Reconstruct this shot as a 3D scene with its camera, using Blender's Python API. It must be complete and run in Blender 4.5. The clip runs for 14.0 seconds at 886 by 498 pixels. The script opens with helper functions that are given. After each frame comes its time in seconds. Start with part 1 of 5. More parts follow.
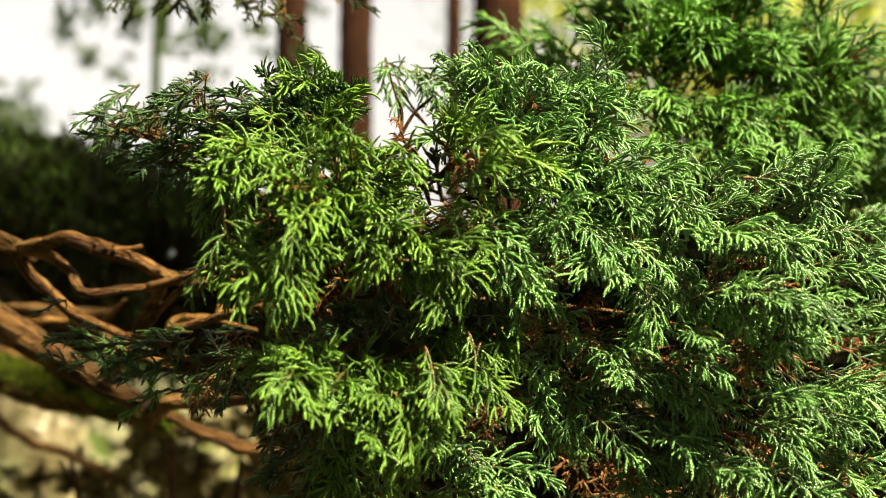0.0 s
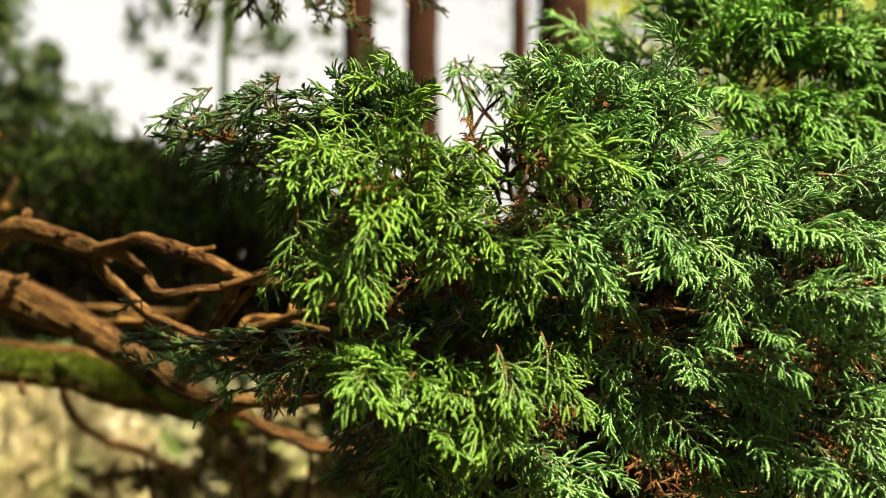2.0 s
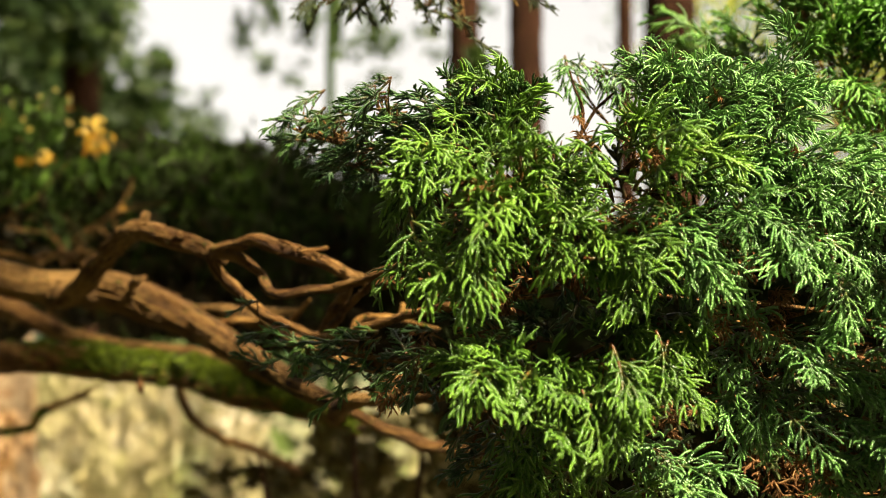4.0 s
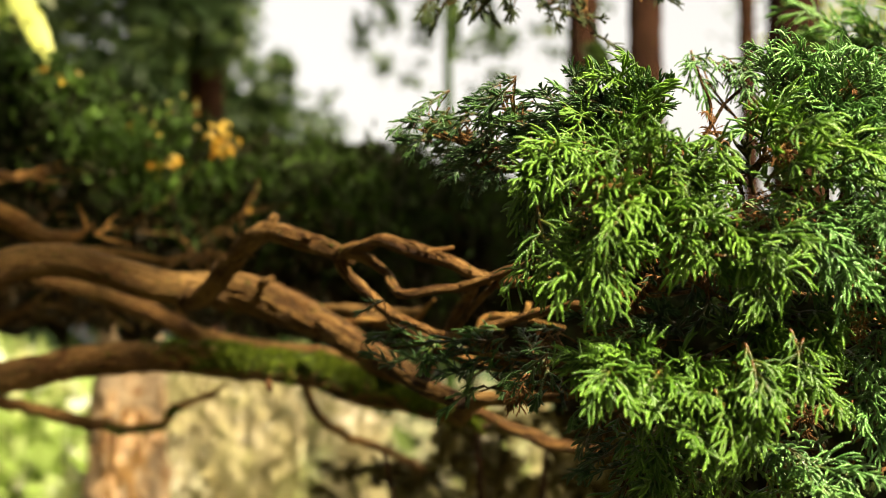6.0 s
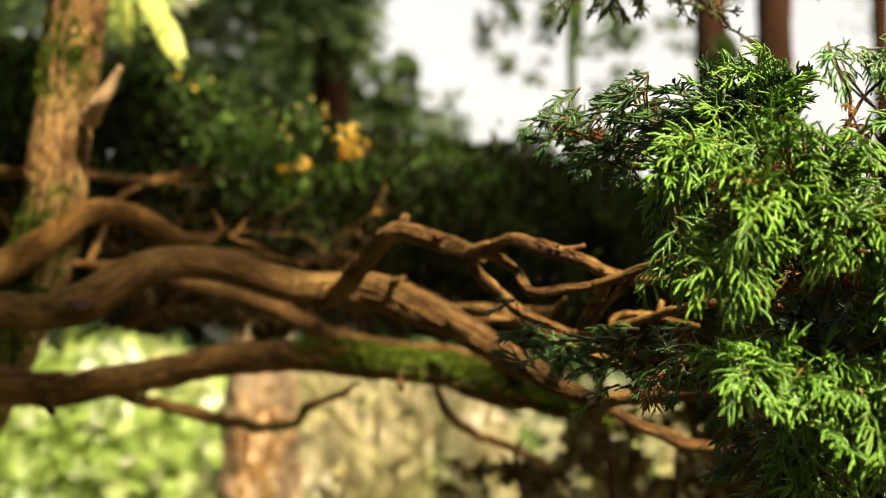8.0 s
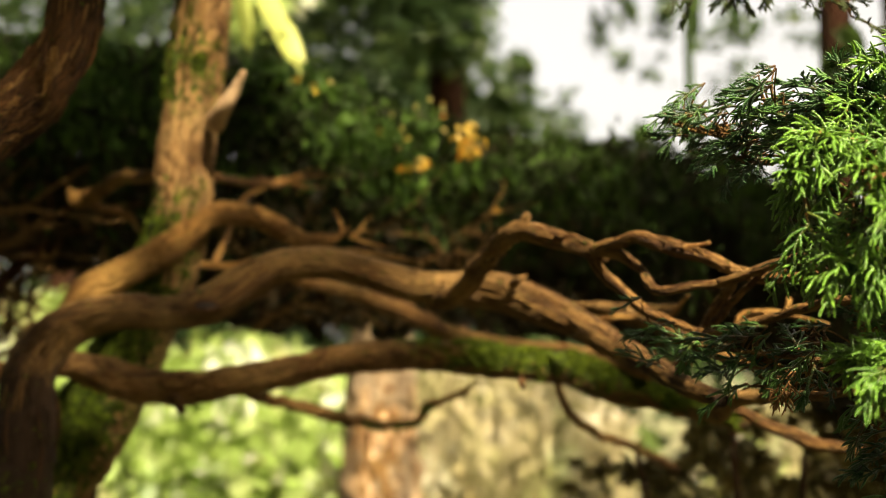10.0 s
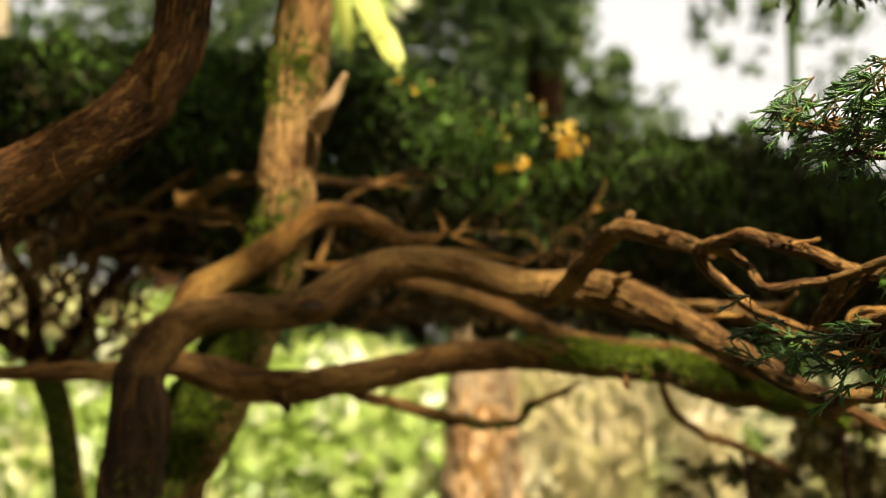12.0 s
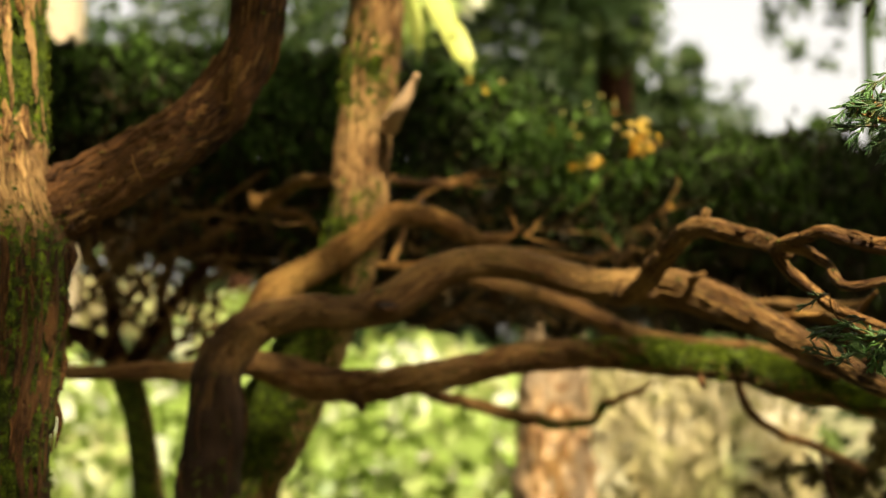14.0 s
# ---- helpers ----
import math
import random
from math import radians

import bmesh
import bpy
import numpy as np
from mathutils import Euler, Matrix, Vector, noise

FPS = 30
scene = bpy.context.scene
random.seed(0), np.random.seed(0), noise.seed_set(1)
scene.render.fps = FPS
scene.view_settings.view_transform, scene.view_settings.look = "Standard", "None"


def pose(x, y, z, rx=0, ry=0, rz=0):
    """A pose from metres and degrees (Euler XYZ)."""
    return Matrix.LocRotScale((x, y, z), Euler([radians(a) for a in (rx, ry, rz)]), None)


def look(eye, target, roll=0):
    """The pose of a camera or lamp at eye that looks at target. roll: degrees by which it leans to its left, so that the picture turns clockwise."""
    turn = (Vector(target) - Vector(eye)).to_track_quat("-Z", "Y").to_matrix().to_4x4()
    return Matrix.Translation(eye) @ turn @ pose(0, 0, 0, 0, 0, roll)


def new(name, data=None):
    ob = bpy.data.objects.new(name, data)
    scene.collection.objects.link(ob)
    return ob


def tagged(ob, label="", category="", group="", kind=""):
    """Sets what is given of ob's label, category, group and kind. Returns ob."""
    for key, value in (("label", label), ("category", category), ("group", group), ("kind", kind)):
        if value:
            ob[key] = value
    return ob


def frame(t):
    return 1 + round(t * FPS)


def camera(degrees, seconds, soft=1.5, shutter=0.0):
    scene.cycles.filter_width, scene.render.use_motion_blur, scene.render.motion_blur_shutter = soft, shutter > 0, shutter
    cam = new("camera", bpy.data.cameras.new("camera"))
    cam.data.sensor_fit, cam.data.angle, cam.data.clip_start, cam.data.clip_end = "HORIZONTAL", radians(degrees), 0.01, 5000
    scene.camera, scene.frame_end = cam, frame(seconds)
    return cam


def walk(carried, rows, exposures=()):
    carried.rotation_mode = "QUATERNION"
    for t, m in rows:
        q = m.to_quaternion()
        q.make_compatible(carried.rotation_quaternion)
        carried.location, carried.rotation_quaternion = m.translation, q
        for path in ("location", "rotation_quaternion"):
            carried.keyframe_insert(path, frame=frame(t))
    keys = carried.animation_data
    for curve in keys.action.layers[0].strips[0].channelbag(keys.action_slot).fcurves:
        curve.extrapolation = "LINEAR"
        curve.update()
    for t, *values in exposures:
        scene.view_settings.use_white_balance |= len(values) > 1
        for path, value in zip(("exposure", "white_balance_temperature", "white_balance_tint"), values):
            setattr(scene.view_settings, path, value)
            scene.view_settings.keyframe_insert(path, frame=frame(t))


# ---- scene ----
# ---- camera: a slow pan on a tripod, the lens a hand's width ahead of the pan axis ----
ARM, EYE = 0.068, 1.2
cam = camera(38.3, 14.0, soft=0.75)
cam.data.dof.use_dof = True
cam.data.dof.focus_distance = 0.925
cam.data.dof.aperture_fstop = 5.0
YAWS = [
    (0.0, 0.0), (0.5, 0.61), (1.0, 1.295), (1.5, 2.049), (2.0, 2.98),
    (4.5, 9.033), (5.0, 10.367), (5.5, 11.683), (6.0, 13.051), (6.5, 14.44), (7.0, 15.746), (7.5, 17.148), (8.0, 18.647), (8.5, 20.131),
    (11.0, 26.138), (11.5, 27.287), (12.0, 28.296), (12.5, 29.17), (13.0, 29.948), (13.5, 30.727), (14.0, 31.469),
]
HEAD = pose(0, 0, EYE, -0.111, 0, 0) @ pose(0, 0, 0, 0, -0.325, 0)
MOUNT = pose(-0.202 * ARM, ARM, 0, 5.728, 0, 0) @ pose(0, 0, 0, 0, 0.503, 0) @ pose(0, 0, 0, 90, 0, 0)
walk(cam, [(t, HEAD @ pose(0, 0, 0, 0, 0, yaw) @ MOUNT) for t, yaw in YAWS], exposures=[(0.0, 1.75, 8000, 9), (14.0, 1.75, 8000, 9)])

# ---- daylight ----
SUN_ELEVATION, SUN_AZIMUTH = 48.0, 125.0  # azimuth clockwise from straight ahead at the start
world = bpy.data.worlds.new("sky")
scene.world = world
world.use_nodes = True
wn, wl = world.node_tree.nodes, world.node_tree.links
sky = wn.new("ShaderNodeTexSky")
sky.sky_type, sky.sun_disc = "NISHITA", False
sky.sun_elevation, sky.sun_rotation = radians(SUN_ELEVATION), radians(SUN_AZIMUTH)
sky.air_density, sky.dust_density = 0.7, 7.0
wn["Background"].inputs["Strength"].default_value = 0.135
haze = wn.new("ShaderNodeHueSaturation")
haze.inputs["Saturation"].default_value = 0.32
wl.new(sky.outputs["Color"], haze.inputs["Color"])
wl.new(haze.outputs["Color"], wn["Background"].inputs["Color"])
sun_data = bpy.data.lights.new("sun", "SUN")
sun_data.energy, sun_data.angle, sun_data.color = 5.4, radians(2.0), (1.0, 0.92, 0.78)
sun = new("sun", sun_data)
sun_way = Vector((math.sin(radians(SUN_AZIMUTH)) * math.cos(radians(SUN_ELEVATION)),
                  math.cos(radians(SUN_AZIMUTH)) * math.cos(radians(SUN_ELEVATION)), math.sin(radians(SUN_ELEVATION))))
sun.matrix_world = look(sun_way * 30, (0, 0, 0))


# ---- materials ----
def material(name, rough=0.7):
    m = bpy.data.materials.new(name)
    m.use_nodes = True
    n, l = m.node_tree.nodes, m.node_tree.links
    b = n["Principled BSDF"]
    b.inputs["Roughness"].default_value = rough
    return m, n, l, b


def ramp(n, l, source, stops):
    r = n.new("ShaderNodeValToRGB")
    e = r.color_ramp.elements
    while len(e) < len(stops):
        e.new(0.5)
    for el, (p, c) in zip(e, stops):
        el.position, el.color = p, (*c, 1)
    l.new(source, r.inputs["Fac"])
    return r.outputs["Color"]


def noise_at(n, l, vector, scale, detail=4.0, rough=0.6):
    x = n.new("ShaderNodeTexNoise")
    x.inputs["Scale"].default_value, x.inputs["Detail"].default_value, x.inputs["Roughness"].default_value = scale, detail, rough
    if vector is not None:
        l.new(vector, x.inputs["Vector"])
    return x.outputs["Fac"]


def mix(n, l, fac, a, b, how="MIX"):
    x = n.new("ShaderNodeMix")
    x.data_type, x.blend_type = "RGBA", how
    for socket, v in ((x.inputs[0], fac), (x.inputs[6], a), (x.inputs[7], b)):
        if isinstance(v, (int, float)):
            socket.default_value = v
        elif isinstance(v, tuple):
            socket.default_value = (*v, 1)
        else:
            l.new(v, socket)
    return x.outputs[2]


def attr(n, name):
    x = n.new("ShaderNodeAttribute")
    x.attribute_name = name
    return x


def foliage_material(name, deep, mid, tip, twig, gloss=0.27, through_light=0.12, shine=0.45):
    """Scale-leaved foliage: deep green inside, darkened for inner shade; tips lighter with new growth and painted
    sheen; brown woody base.
    """
    m, n, l, b = material(name, gloss)
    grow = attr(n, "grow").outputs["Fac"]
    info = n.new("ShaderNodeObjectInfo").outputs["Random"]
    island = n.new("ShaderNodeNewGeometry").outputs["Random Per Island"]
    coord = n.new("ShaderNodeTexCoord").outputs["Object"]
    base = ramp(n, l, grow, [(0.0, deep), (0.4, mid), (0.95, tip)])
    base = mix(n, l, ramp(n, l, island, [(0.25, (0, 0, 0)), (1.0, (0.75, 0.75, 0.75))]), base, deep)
    base = mix(n, l, ramp(n, l, info, [(0.55, (0, 0, 0)), (1.0, (0.55, 0.55, 0.55))]), base, tip)
    base = mix(n, l, ramp(n, l, noise_at(n, l, coord, 900.0, 2.0), [(0.4, (0, 0, 0)), (0.7, (0.35, 0.35, 0.35))]), base, mid)
    wood = attr(n, "wood").outputs["Fac"]
    base = mix(n, l, wood, base, twig)
    l.new(base, b.inputs["Base Color"])
    b.inputs["Specular IOR Level"].default_value = shine
    bump = n.new("ShaderNodeBump")
    bump.inputs["Strength"].default_value, bump.inputs["Distance"].default_value = 0.55, 0.0004
    beads = n.new("ShaderNodeMath")
    beads.operation = "SINE"
    run = n.new("ShaderNodeMath")
    run.operation = "MULTIPLY"
    l.new(attr(n, "run").outputs["Fac"], run.inputs[0])
    run.inputs[1].default_value = 3100.0
    l.new(run.outputs[0], beads.inputs[0])
    l.new(mix(n, l, 0.3, beads.outputs[0], noise_at(n, l, coord, 1400.0, 2.0)), bump.inputs["Height"])
    l.new(bump.outputs["Normal"], b.inputs["Normal"])
    tr = n.new("ShaderNodeBsdfTranslucent")
    l.new(base, tr.inputs["Color"])
    mx = n.new("ShaderNodeMixShader")
    mx.inputs[0].default_value = through_light
    l.new(b.outputs["BSDF"], mx.inputs[1])
    l.new(tr.outputs["BSDF"], mx.inputs[2])
    l.new(mx.outputs["Shader"], n["Material Output"].inputs["Surface"])
    return m


def bark_material(name, dark, mid, pale, shine=0.14, relief=0.009, moss_a=(0.028, 0.044, 0.002), moss_b=(0.105, 0.15, 0.008)):
    """Fibrous bark in long strips along the grain, with moss where the mesh says so."""
    m, n, l, b = material(name, 0.8)
    grain = attr(n, "grain").outputs["Vector"]
    coord = n.new("ShaderNodeTexCoord").outputs["Object"]
    strips = noise_at(n, l, grain, 260.0, 8.0, 0.75)
    broad = noise_at(n, l, grain, 38.0, 4.0, 0.6)
    blotch = noise_at(n, l, coord, 9.0, 5.0, 0.6)
    fine = noise_at(n, l, coord, 700.0, 3.0, 0.6)
    c = ramp(n, l, strips, [(0.36, dark), (0.47, mid), (0.66, pale)])
    stretch = n.new("ShaderNodeVectorMath")
    stretch.operation = "MULTIPLY"
    l.new(grain, stretch.inputs[0])
    stretch.inputs[1].default_value = (1, 1, 2.6)
    crack = noise_at(n, l, stretch.outputs[0], 120.0, 6.0, 0.68)
    c = mix(n, l, ramp(n, l, crack, [(0.36, (0.65, 0.65, 0.65)), (0.43, (0, 0, 0))]), c, tuple(v * 0.35 for v in dark))
    warp = n.new("ShaderNodeVectorMath")
    warp.operation = "MULTIPLY_ADD"
    l.new(grain, warp.inputs[0])
    warp.inputs[1].default_value = (1, 1, 1.9)
    sway = n.new("ShaderNodeTexNoise")
    sway.inputs["Scale"].default_value, sway.inputs["Detail"].default_value = 60.0, 4.0
    l.new(grain, sway.inputs["Vector"])
    shrink = n.new("ShaderNodeVectorMath")
    shrink.operation = "SCALE"
    l.new(sway.outputs["Color"], shrink.inputs[0])
    shrink.inputs["Scale"].default_value = 0.022
    l.new(shrink.outputs[0], warp.inputs[2])
    plates = n.new("ShaderNodeTexVoronoi")
    plates.feature = "DISTANCE_TO_EDGE"
    plates.inputs["Scale"].default_value = 140.0
    l.new(warp.outputs[0], plates.inputs["Vector"])
    seam = ramp(n, l, plates.outputs["Distance"], [(0.0, (0, 0, 0)), (0.07, (1, 1, 1))])
    c = mix(n, l, ramp(n, l, plates.outputs["Distance"], [(0.0, (0.75, 0.75, 0.75)), (0.06, (0, 0, 0))]), c, tuple(v * 0.5 for v in dark))
    c = mix(n, l, ramp(n, l, broad, [(0.35, (0.75, 0.75, 0.75)), (0.6, (0, 0, 0))]), c, dark)
    c = mix(n, l, ramp(n, l, blotch, [(0.45, (0, 0, 0)), (0.75, (0.7, 0.7, 0.7))]), c, pale)
    # shade low on a limb, mixed into the bark colour with a ragged edge
    shaded = n.new("ShaderNodeMath")
    shaded.operation = "MULTIPLY_ADD"
    l.new(noise_at(n, l, coord, 40.0, 5.0), shaded.inputs[0])
    shaded.inputs[1].default_value = 0.9
    l.new(attr(n, "foot_shade").outputs["Fac"], shaded.inputs[2])
    c = mix(n, l, ramp(n, l, shaded.outputs[0], [(0.7, (0, 0, 0)), (1.3, (0.93, 0.93, 0.93))]), c, (0.015, 0.006, 0.0022))
    moss = attr(n, "moss").outputs["Fac"]
    mossy = ramp(n, l, noise_at(n, l, coord, 75.0, 7.0, 0.7), [(0.36, tuple(v * 0.4 for v in moss_a)), (0.5, moss_a), (0.66, moss_b)])
    edge = n.new("ShaderNodeMath")
    edge.operation = "MULTIPLY_ADD"
    l.new(noise_at(n, l, coord, 120.0, 5.0), edge.inputs[0])
    edge.inputs[1].default_value = 1.5
    l.new(moss, edge.inputs[2])
    c = mix(n, l, ramp(n, l, edge.outputs[0], [(0.96, (0, 0, 0)), (1.12, (1, 1, 1))]), c, mossy)
    l.new(c, b.inputs["Base Color"])
    b.inputs["Specular IOR Level"].default_value = shine
    h = n.new("ShaderNodeMath")
    h.operation = "MULTIPLY_ADD"
    l.new(mix(n, l, 0.4, mix(n, l, 0.5, strips, ramp(n, l, crack, [(0.34, (0, 0, 0)), (0.46, (1, 1, 1))])), seam), h.inputs[0])
    h.inputs[1].default_value = 1.0
    hb = n.new("ShaderNodeMath")
    hb.operation = "MULTIPLY"
    l.new(fine, hb.inputs[0])
    hb.inputs[1].default_value = 0.25
    l.new(hb.outputs[0], h.inputs[2])
    bump = n.new("ShaderNodeBump")
    bump.inputs["Strength"].default_value, bump.inputs["Distance"].default_value = 1.0, relief
    l.new(h.outputs[0], bump.inputs["Height"])
    l.new(bump.outputs["Normal"], b.inputs["Normal"])
    return m


def leaf_material(name, stops, gloss=0.45, through_light=0.45, patch=1.7, patchy=0.7, glints=()):
    """Leaves that differ one from another, darker in patches; glints paints highlights and other tones in patches of
    their own.
    """
    m, n, l, b = material(name, gloss)
    island = n.new("ShaderNodeNewGeometry").outputs["Random Per Island"]
    coord = n.new("ShaderNodeTexCoord").outputs["Object"]
    b.inputs["Specular IOR Level"].default_value = 0.2
    c = ramp(n, l, island, stops)
    c = mix(n, l, ramp(n, l, noise_at(n, l, coord, patch, 3.0), [(0.42, (0, 0, 0)), (0.62, (patchy, patchy, patchy))]), c, stops[0][1])
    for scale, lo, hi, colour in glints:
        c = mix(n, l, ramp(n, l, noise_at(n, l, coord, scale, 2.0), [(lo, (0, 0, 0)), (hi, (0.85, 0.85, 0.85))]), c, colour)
    l.new(c, b.inputs["Base Color"])
    tr = n.new("ShaderNodeBsdfTranslucent")
    l.new(c, tr.inputs["Color"])
    mx = n.new("ShaderNodeMixShader")
    mx.inputs[0].default_value = through_light
    l.new(b.outputs["BSDF"], mx.inputs[1])
    l.new(tr.outputs["BSDF"], mx.inputs[2])
    l.new(mx.outputs["Shader"], n["Material Output"].inputs["Surface"])
    return m


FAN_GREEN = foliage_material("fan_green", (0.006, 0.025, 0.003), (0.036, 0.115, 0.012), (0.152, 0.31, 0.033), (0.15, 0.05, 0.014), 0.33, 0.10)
# the cords' pale sheen is partly carried by this tip colour
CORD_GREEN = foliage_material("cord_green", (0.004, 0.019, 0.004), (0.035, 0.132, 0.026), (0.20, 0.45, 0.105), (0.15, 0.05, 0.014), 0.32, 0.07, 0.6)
# lightened fan green: makes up in colour for missing light on the top boughs
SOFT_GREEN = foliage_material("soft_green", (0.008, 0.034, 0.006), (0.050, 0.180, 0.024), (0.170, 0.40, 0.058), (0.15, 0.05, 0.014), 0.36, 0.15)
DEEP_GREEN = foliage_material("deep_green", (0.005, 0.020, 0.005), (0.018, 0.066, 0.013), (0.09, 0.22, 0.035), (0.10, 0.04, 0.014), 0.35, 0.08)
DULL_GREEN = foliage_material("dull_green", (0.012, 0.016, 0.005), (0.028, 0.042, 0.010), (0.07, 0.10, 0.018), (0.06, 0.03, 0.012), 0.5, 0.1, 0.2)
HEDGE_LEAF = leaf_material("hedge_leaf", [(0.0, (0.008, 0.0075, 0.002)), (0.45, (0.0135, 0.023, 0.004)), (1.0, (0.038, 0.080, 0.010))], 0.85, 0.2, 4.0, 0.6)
# brighter copy of the hedge leaf; light on the crown's top is in its colour
HEDGE_LIT = leaf_material("hedge_lit", [(0.0, (0.018, 0.038, 0.007)), (0.5, (0.052, 0.115, 0.018)), (1.0, (0.12, 0.22, 0.036))], 0.6, 0.3, 6.0, 0.6)
BARK_WARM = bark_material("bark_warm", (0.0225, 0.0072, 0.0016), (0.124, 0.0535, 0.0130), (0.335, 0.197, 0.067))
BARK_STEM = bark_material("bark_stem", (0.021, 0.0076, 0.0018), (0.105, 0.0465, 0.0112), (0.28, 0.168, 0.056), 0.16, 0.0065)
BARK_PALE = bark_material("bark_pale", (0.0459, 0.01457, 0.002666), (0.1887, 0.08648, 0.01922), (0.3672, 0.2115, 0.062))
BARK_GREY = bark_material("bark_grey", (0.042, 0.0165, 0.0046), (0.21, 0.106, 0.034), (0.43, 0.275, 0.112))
BARK_DARK = bark_material("bark_dark", (0.0088, 0.0033, 0.0009), (0.056, 0.0215, 0.0054), (0.165, 0.074, 0.0215))
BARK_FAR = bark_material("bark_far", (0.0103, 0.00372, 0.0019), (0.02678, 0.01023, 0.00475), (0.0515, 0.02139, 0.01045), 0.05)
BARK_TAN = bark_material("bark_tan", (0.085, 0.052, 0.026), (0.245, 0.165, 0.088), (0.43, 0.33, 0.21))
BARK_STUB = bark_material("bark_stub", (0.22, 0.11, 0.045), (0.52, 0.33, 0.16), (0.72, 0.52, 0.31))
MOSS = leaf_material("moss", [(0.0, (0.022, 0.037, 0.002)), (0.6, (0.072, 0.108, 0.005)), (1.0, (0.16, 0.205, 0.012))], 0.75, 0.25, 30.0, 0.6)
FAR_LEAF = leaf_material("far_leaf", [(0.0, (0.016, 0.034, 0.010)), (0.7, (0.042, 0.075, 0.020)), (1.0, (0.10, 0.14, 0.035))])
# the near-white glint paints bright spots of light into the leaf colour
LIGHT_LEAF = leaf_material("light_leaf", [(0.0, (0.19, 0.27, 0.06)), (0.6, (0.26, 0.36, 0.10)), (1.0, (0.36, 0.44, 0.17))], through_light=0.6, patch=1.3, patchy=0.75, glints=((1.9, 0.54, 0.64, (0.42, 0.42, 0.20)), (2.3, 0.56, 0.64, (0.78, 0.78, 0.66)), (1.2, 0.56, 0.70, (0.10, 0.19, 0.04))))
# far leaves with the sunlight put into their base colour
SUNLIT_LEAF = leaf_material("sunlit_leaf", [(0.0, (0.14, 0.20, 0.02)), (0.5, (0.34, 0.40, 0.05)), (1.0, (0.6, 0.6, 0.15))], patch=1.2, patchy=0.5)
GREEN_STEM = leaf_material("green_stem", [(0.0, (0.02, 0.04, 0.008)), (0.6, (0.05, 0.09, 0.02)), (1.0, (0.10, 0.15, 0.03))])
# brown leaves, with the shade inside the conifer put into their near-black colour
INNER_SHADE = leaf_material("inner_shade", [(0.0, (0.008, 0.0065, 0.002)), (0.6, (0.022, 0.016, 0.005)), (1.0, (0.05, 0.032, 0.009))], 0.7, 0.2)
STRAP_LEAF = leaf_material("strap_leaf", [(0.0, (0.42, 0.48, 0.10)), (0.5, (0.52, 0.58, 0.16)), (1.0, (0.62, 0.66, 0.24))], 0.4, 0.5)
YELLOW_LEAF = leaf_material("yellow_leaf", [(0.0, (0.42, 0.15, 0.02)), (0.14, (0.62, 0.42, 0.04)), (0.5, (0.75, 0.58, 0.10)), (1.0, (0.86, 0.76, 0.30))], 0.5, 0.5)
DRY_LEAF = leaf_material("dry_leaf", [(0.0, (0.12, 0.048, 0.014)), (0.6, (0.23, 0.11, 0.038)), (1.0, (0.40, 0.235, 0.10))], 0.7, 0.3)
# palest glint: bright spots painted on the straw; the others are tones
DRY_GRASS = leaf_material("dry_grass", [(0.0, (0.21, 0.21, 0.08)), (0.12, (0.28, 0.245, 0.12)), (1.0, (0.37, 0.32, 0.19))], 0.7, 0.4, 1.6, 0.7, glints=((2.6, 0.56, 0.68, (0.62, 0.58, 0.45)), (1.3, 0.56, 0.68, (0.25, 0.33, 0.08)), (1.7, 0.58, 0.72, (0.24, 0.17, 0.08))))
BROWN_LEAF = leaf_material("brown_leaf", [(0.0, (0.05, 0.04, 0.010)), (0.6, (0.15, 0.11, 0.03)), (0.86, (0.34, 0.29, 0.11)), (1.0, (0.6, 0.56, 0.35))])

m, n, l, b = material("forest_floor", 0.95)
gc = n.new("ShaderNodeTexCoord").outputs["Object"]
g = ramp(n, l, noise_at(n, l, gc, 0.7, 6.0), [(0.35, (0.06, 0.04, 0.02)), (0.5, (0.06, 0.07, 0.02)), (0.7, (0.10, 0.13, 0.03))])
g = mix(n, l, ramp(n, l, noise_at(n, l, gc, 30.0, 6.0), [(0.4, (0, 0, 0)), (0.7, (0.6, 0.6, 0.6))]), g, (0.14, 0.09, 0.045))
l.new(g, b.inputs["Base Color"])
FLOOR = m
m, n, l, b = material("plaster_wall", 0.9)
gc = n.new("ShaderNodeTexCoord").outputs["Object"]
l.new(ramp(n, l, noise_at(n, l, gc, 3.0, 6.0), [(0.3, (0.23, 0.185, 0.115)), (0.7, (0.30, 0.25, 0.165))]), b.inputs["Base Color"])
PLASTER = m


# ---- shapes ----
def polar(az, el, d):
    """A place by bearing (degrees, right of straight ahead), rise over run and distance from the tripod."""
    a = radians(az)
    return Vector((d * math.sin(a), d * math.cos(a), EYE + el * d))


def mesh_from(name, verts, faces, mat, smooth=True, **attrs):
    me = bpy.data.meshes.new(name)
    me.from_pydata(np.asarray(verts, float).tolist(), [], np.asarray(faces).tolist() if not isinstance(faces, list) else faces)
    for key, values in attrs.items():
        kind = "FLOAT_VECTOR" if np.ndim(values) == 2 else "FLOAT"
        a = me.attributes.new(key, kind, "POINT")
        a.data.foreach_set("vector" if kind == "FLOAT_VECTOR" else "value", np.asarray(values, np.float32).ravel())
    me.materials.append(mat)
    if smooth:
        me.polygons.foreach_set("use_smooth", [True] * len(me.polygons))
    me.update()
    return me


def part(name, mesh, parent, label=""):
    ob = new(name, mesh)
    ob.parent = parent
    return tagged(ob, label)


def thing(name, place, label, category, group="", kind=""):
    ob = new(name)
    ob.location = place
    ob.empty_display_size = 0.05
    return tagged(ob, label, category, group, kind)


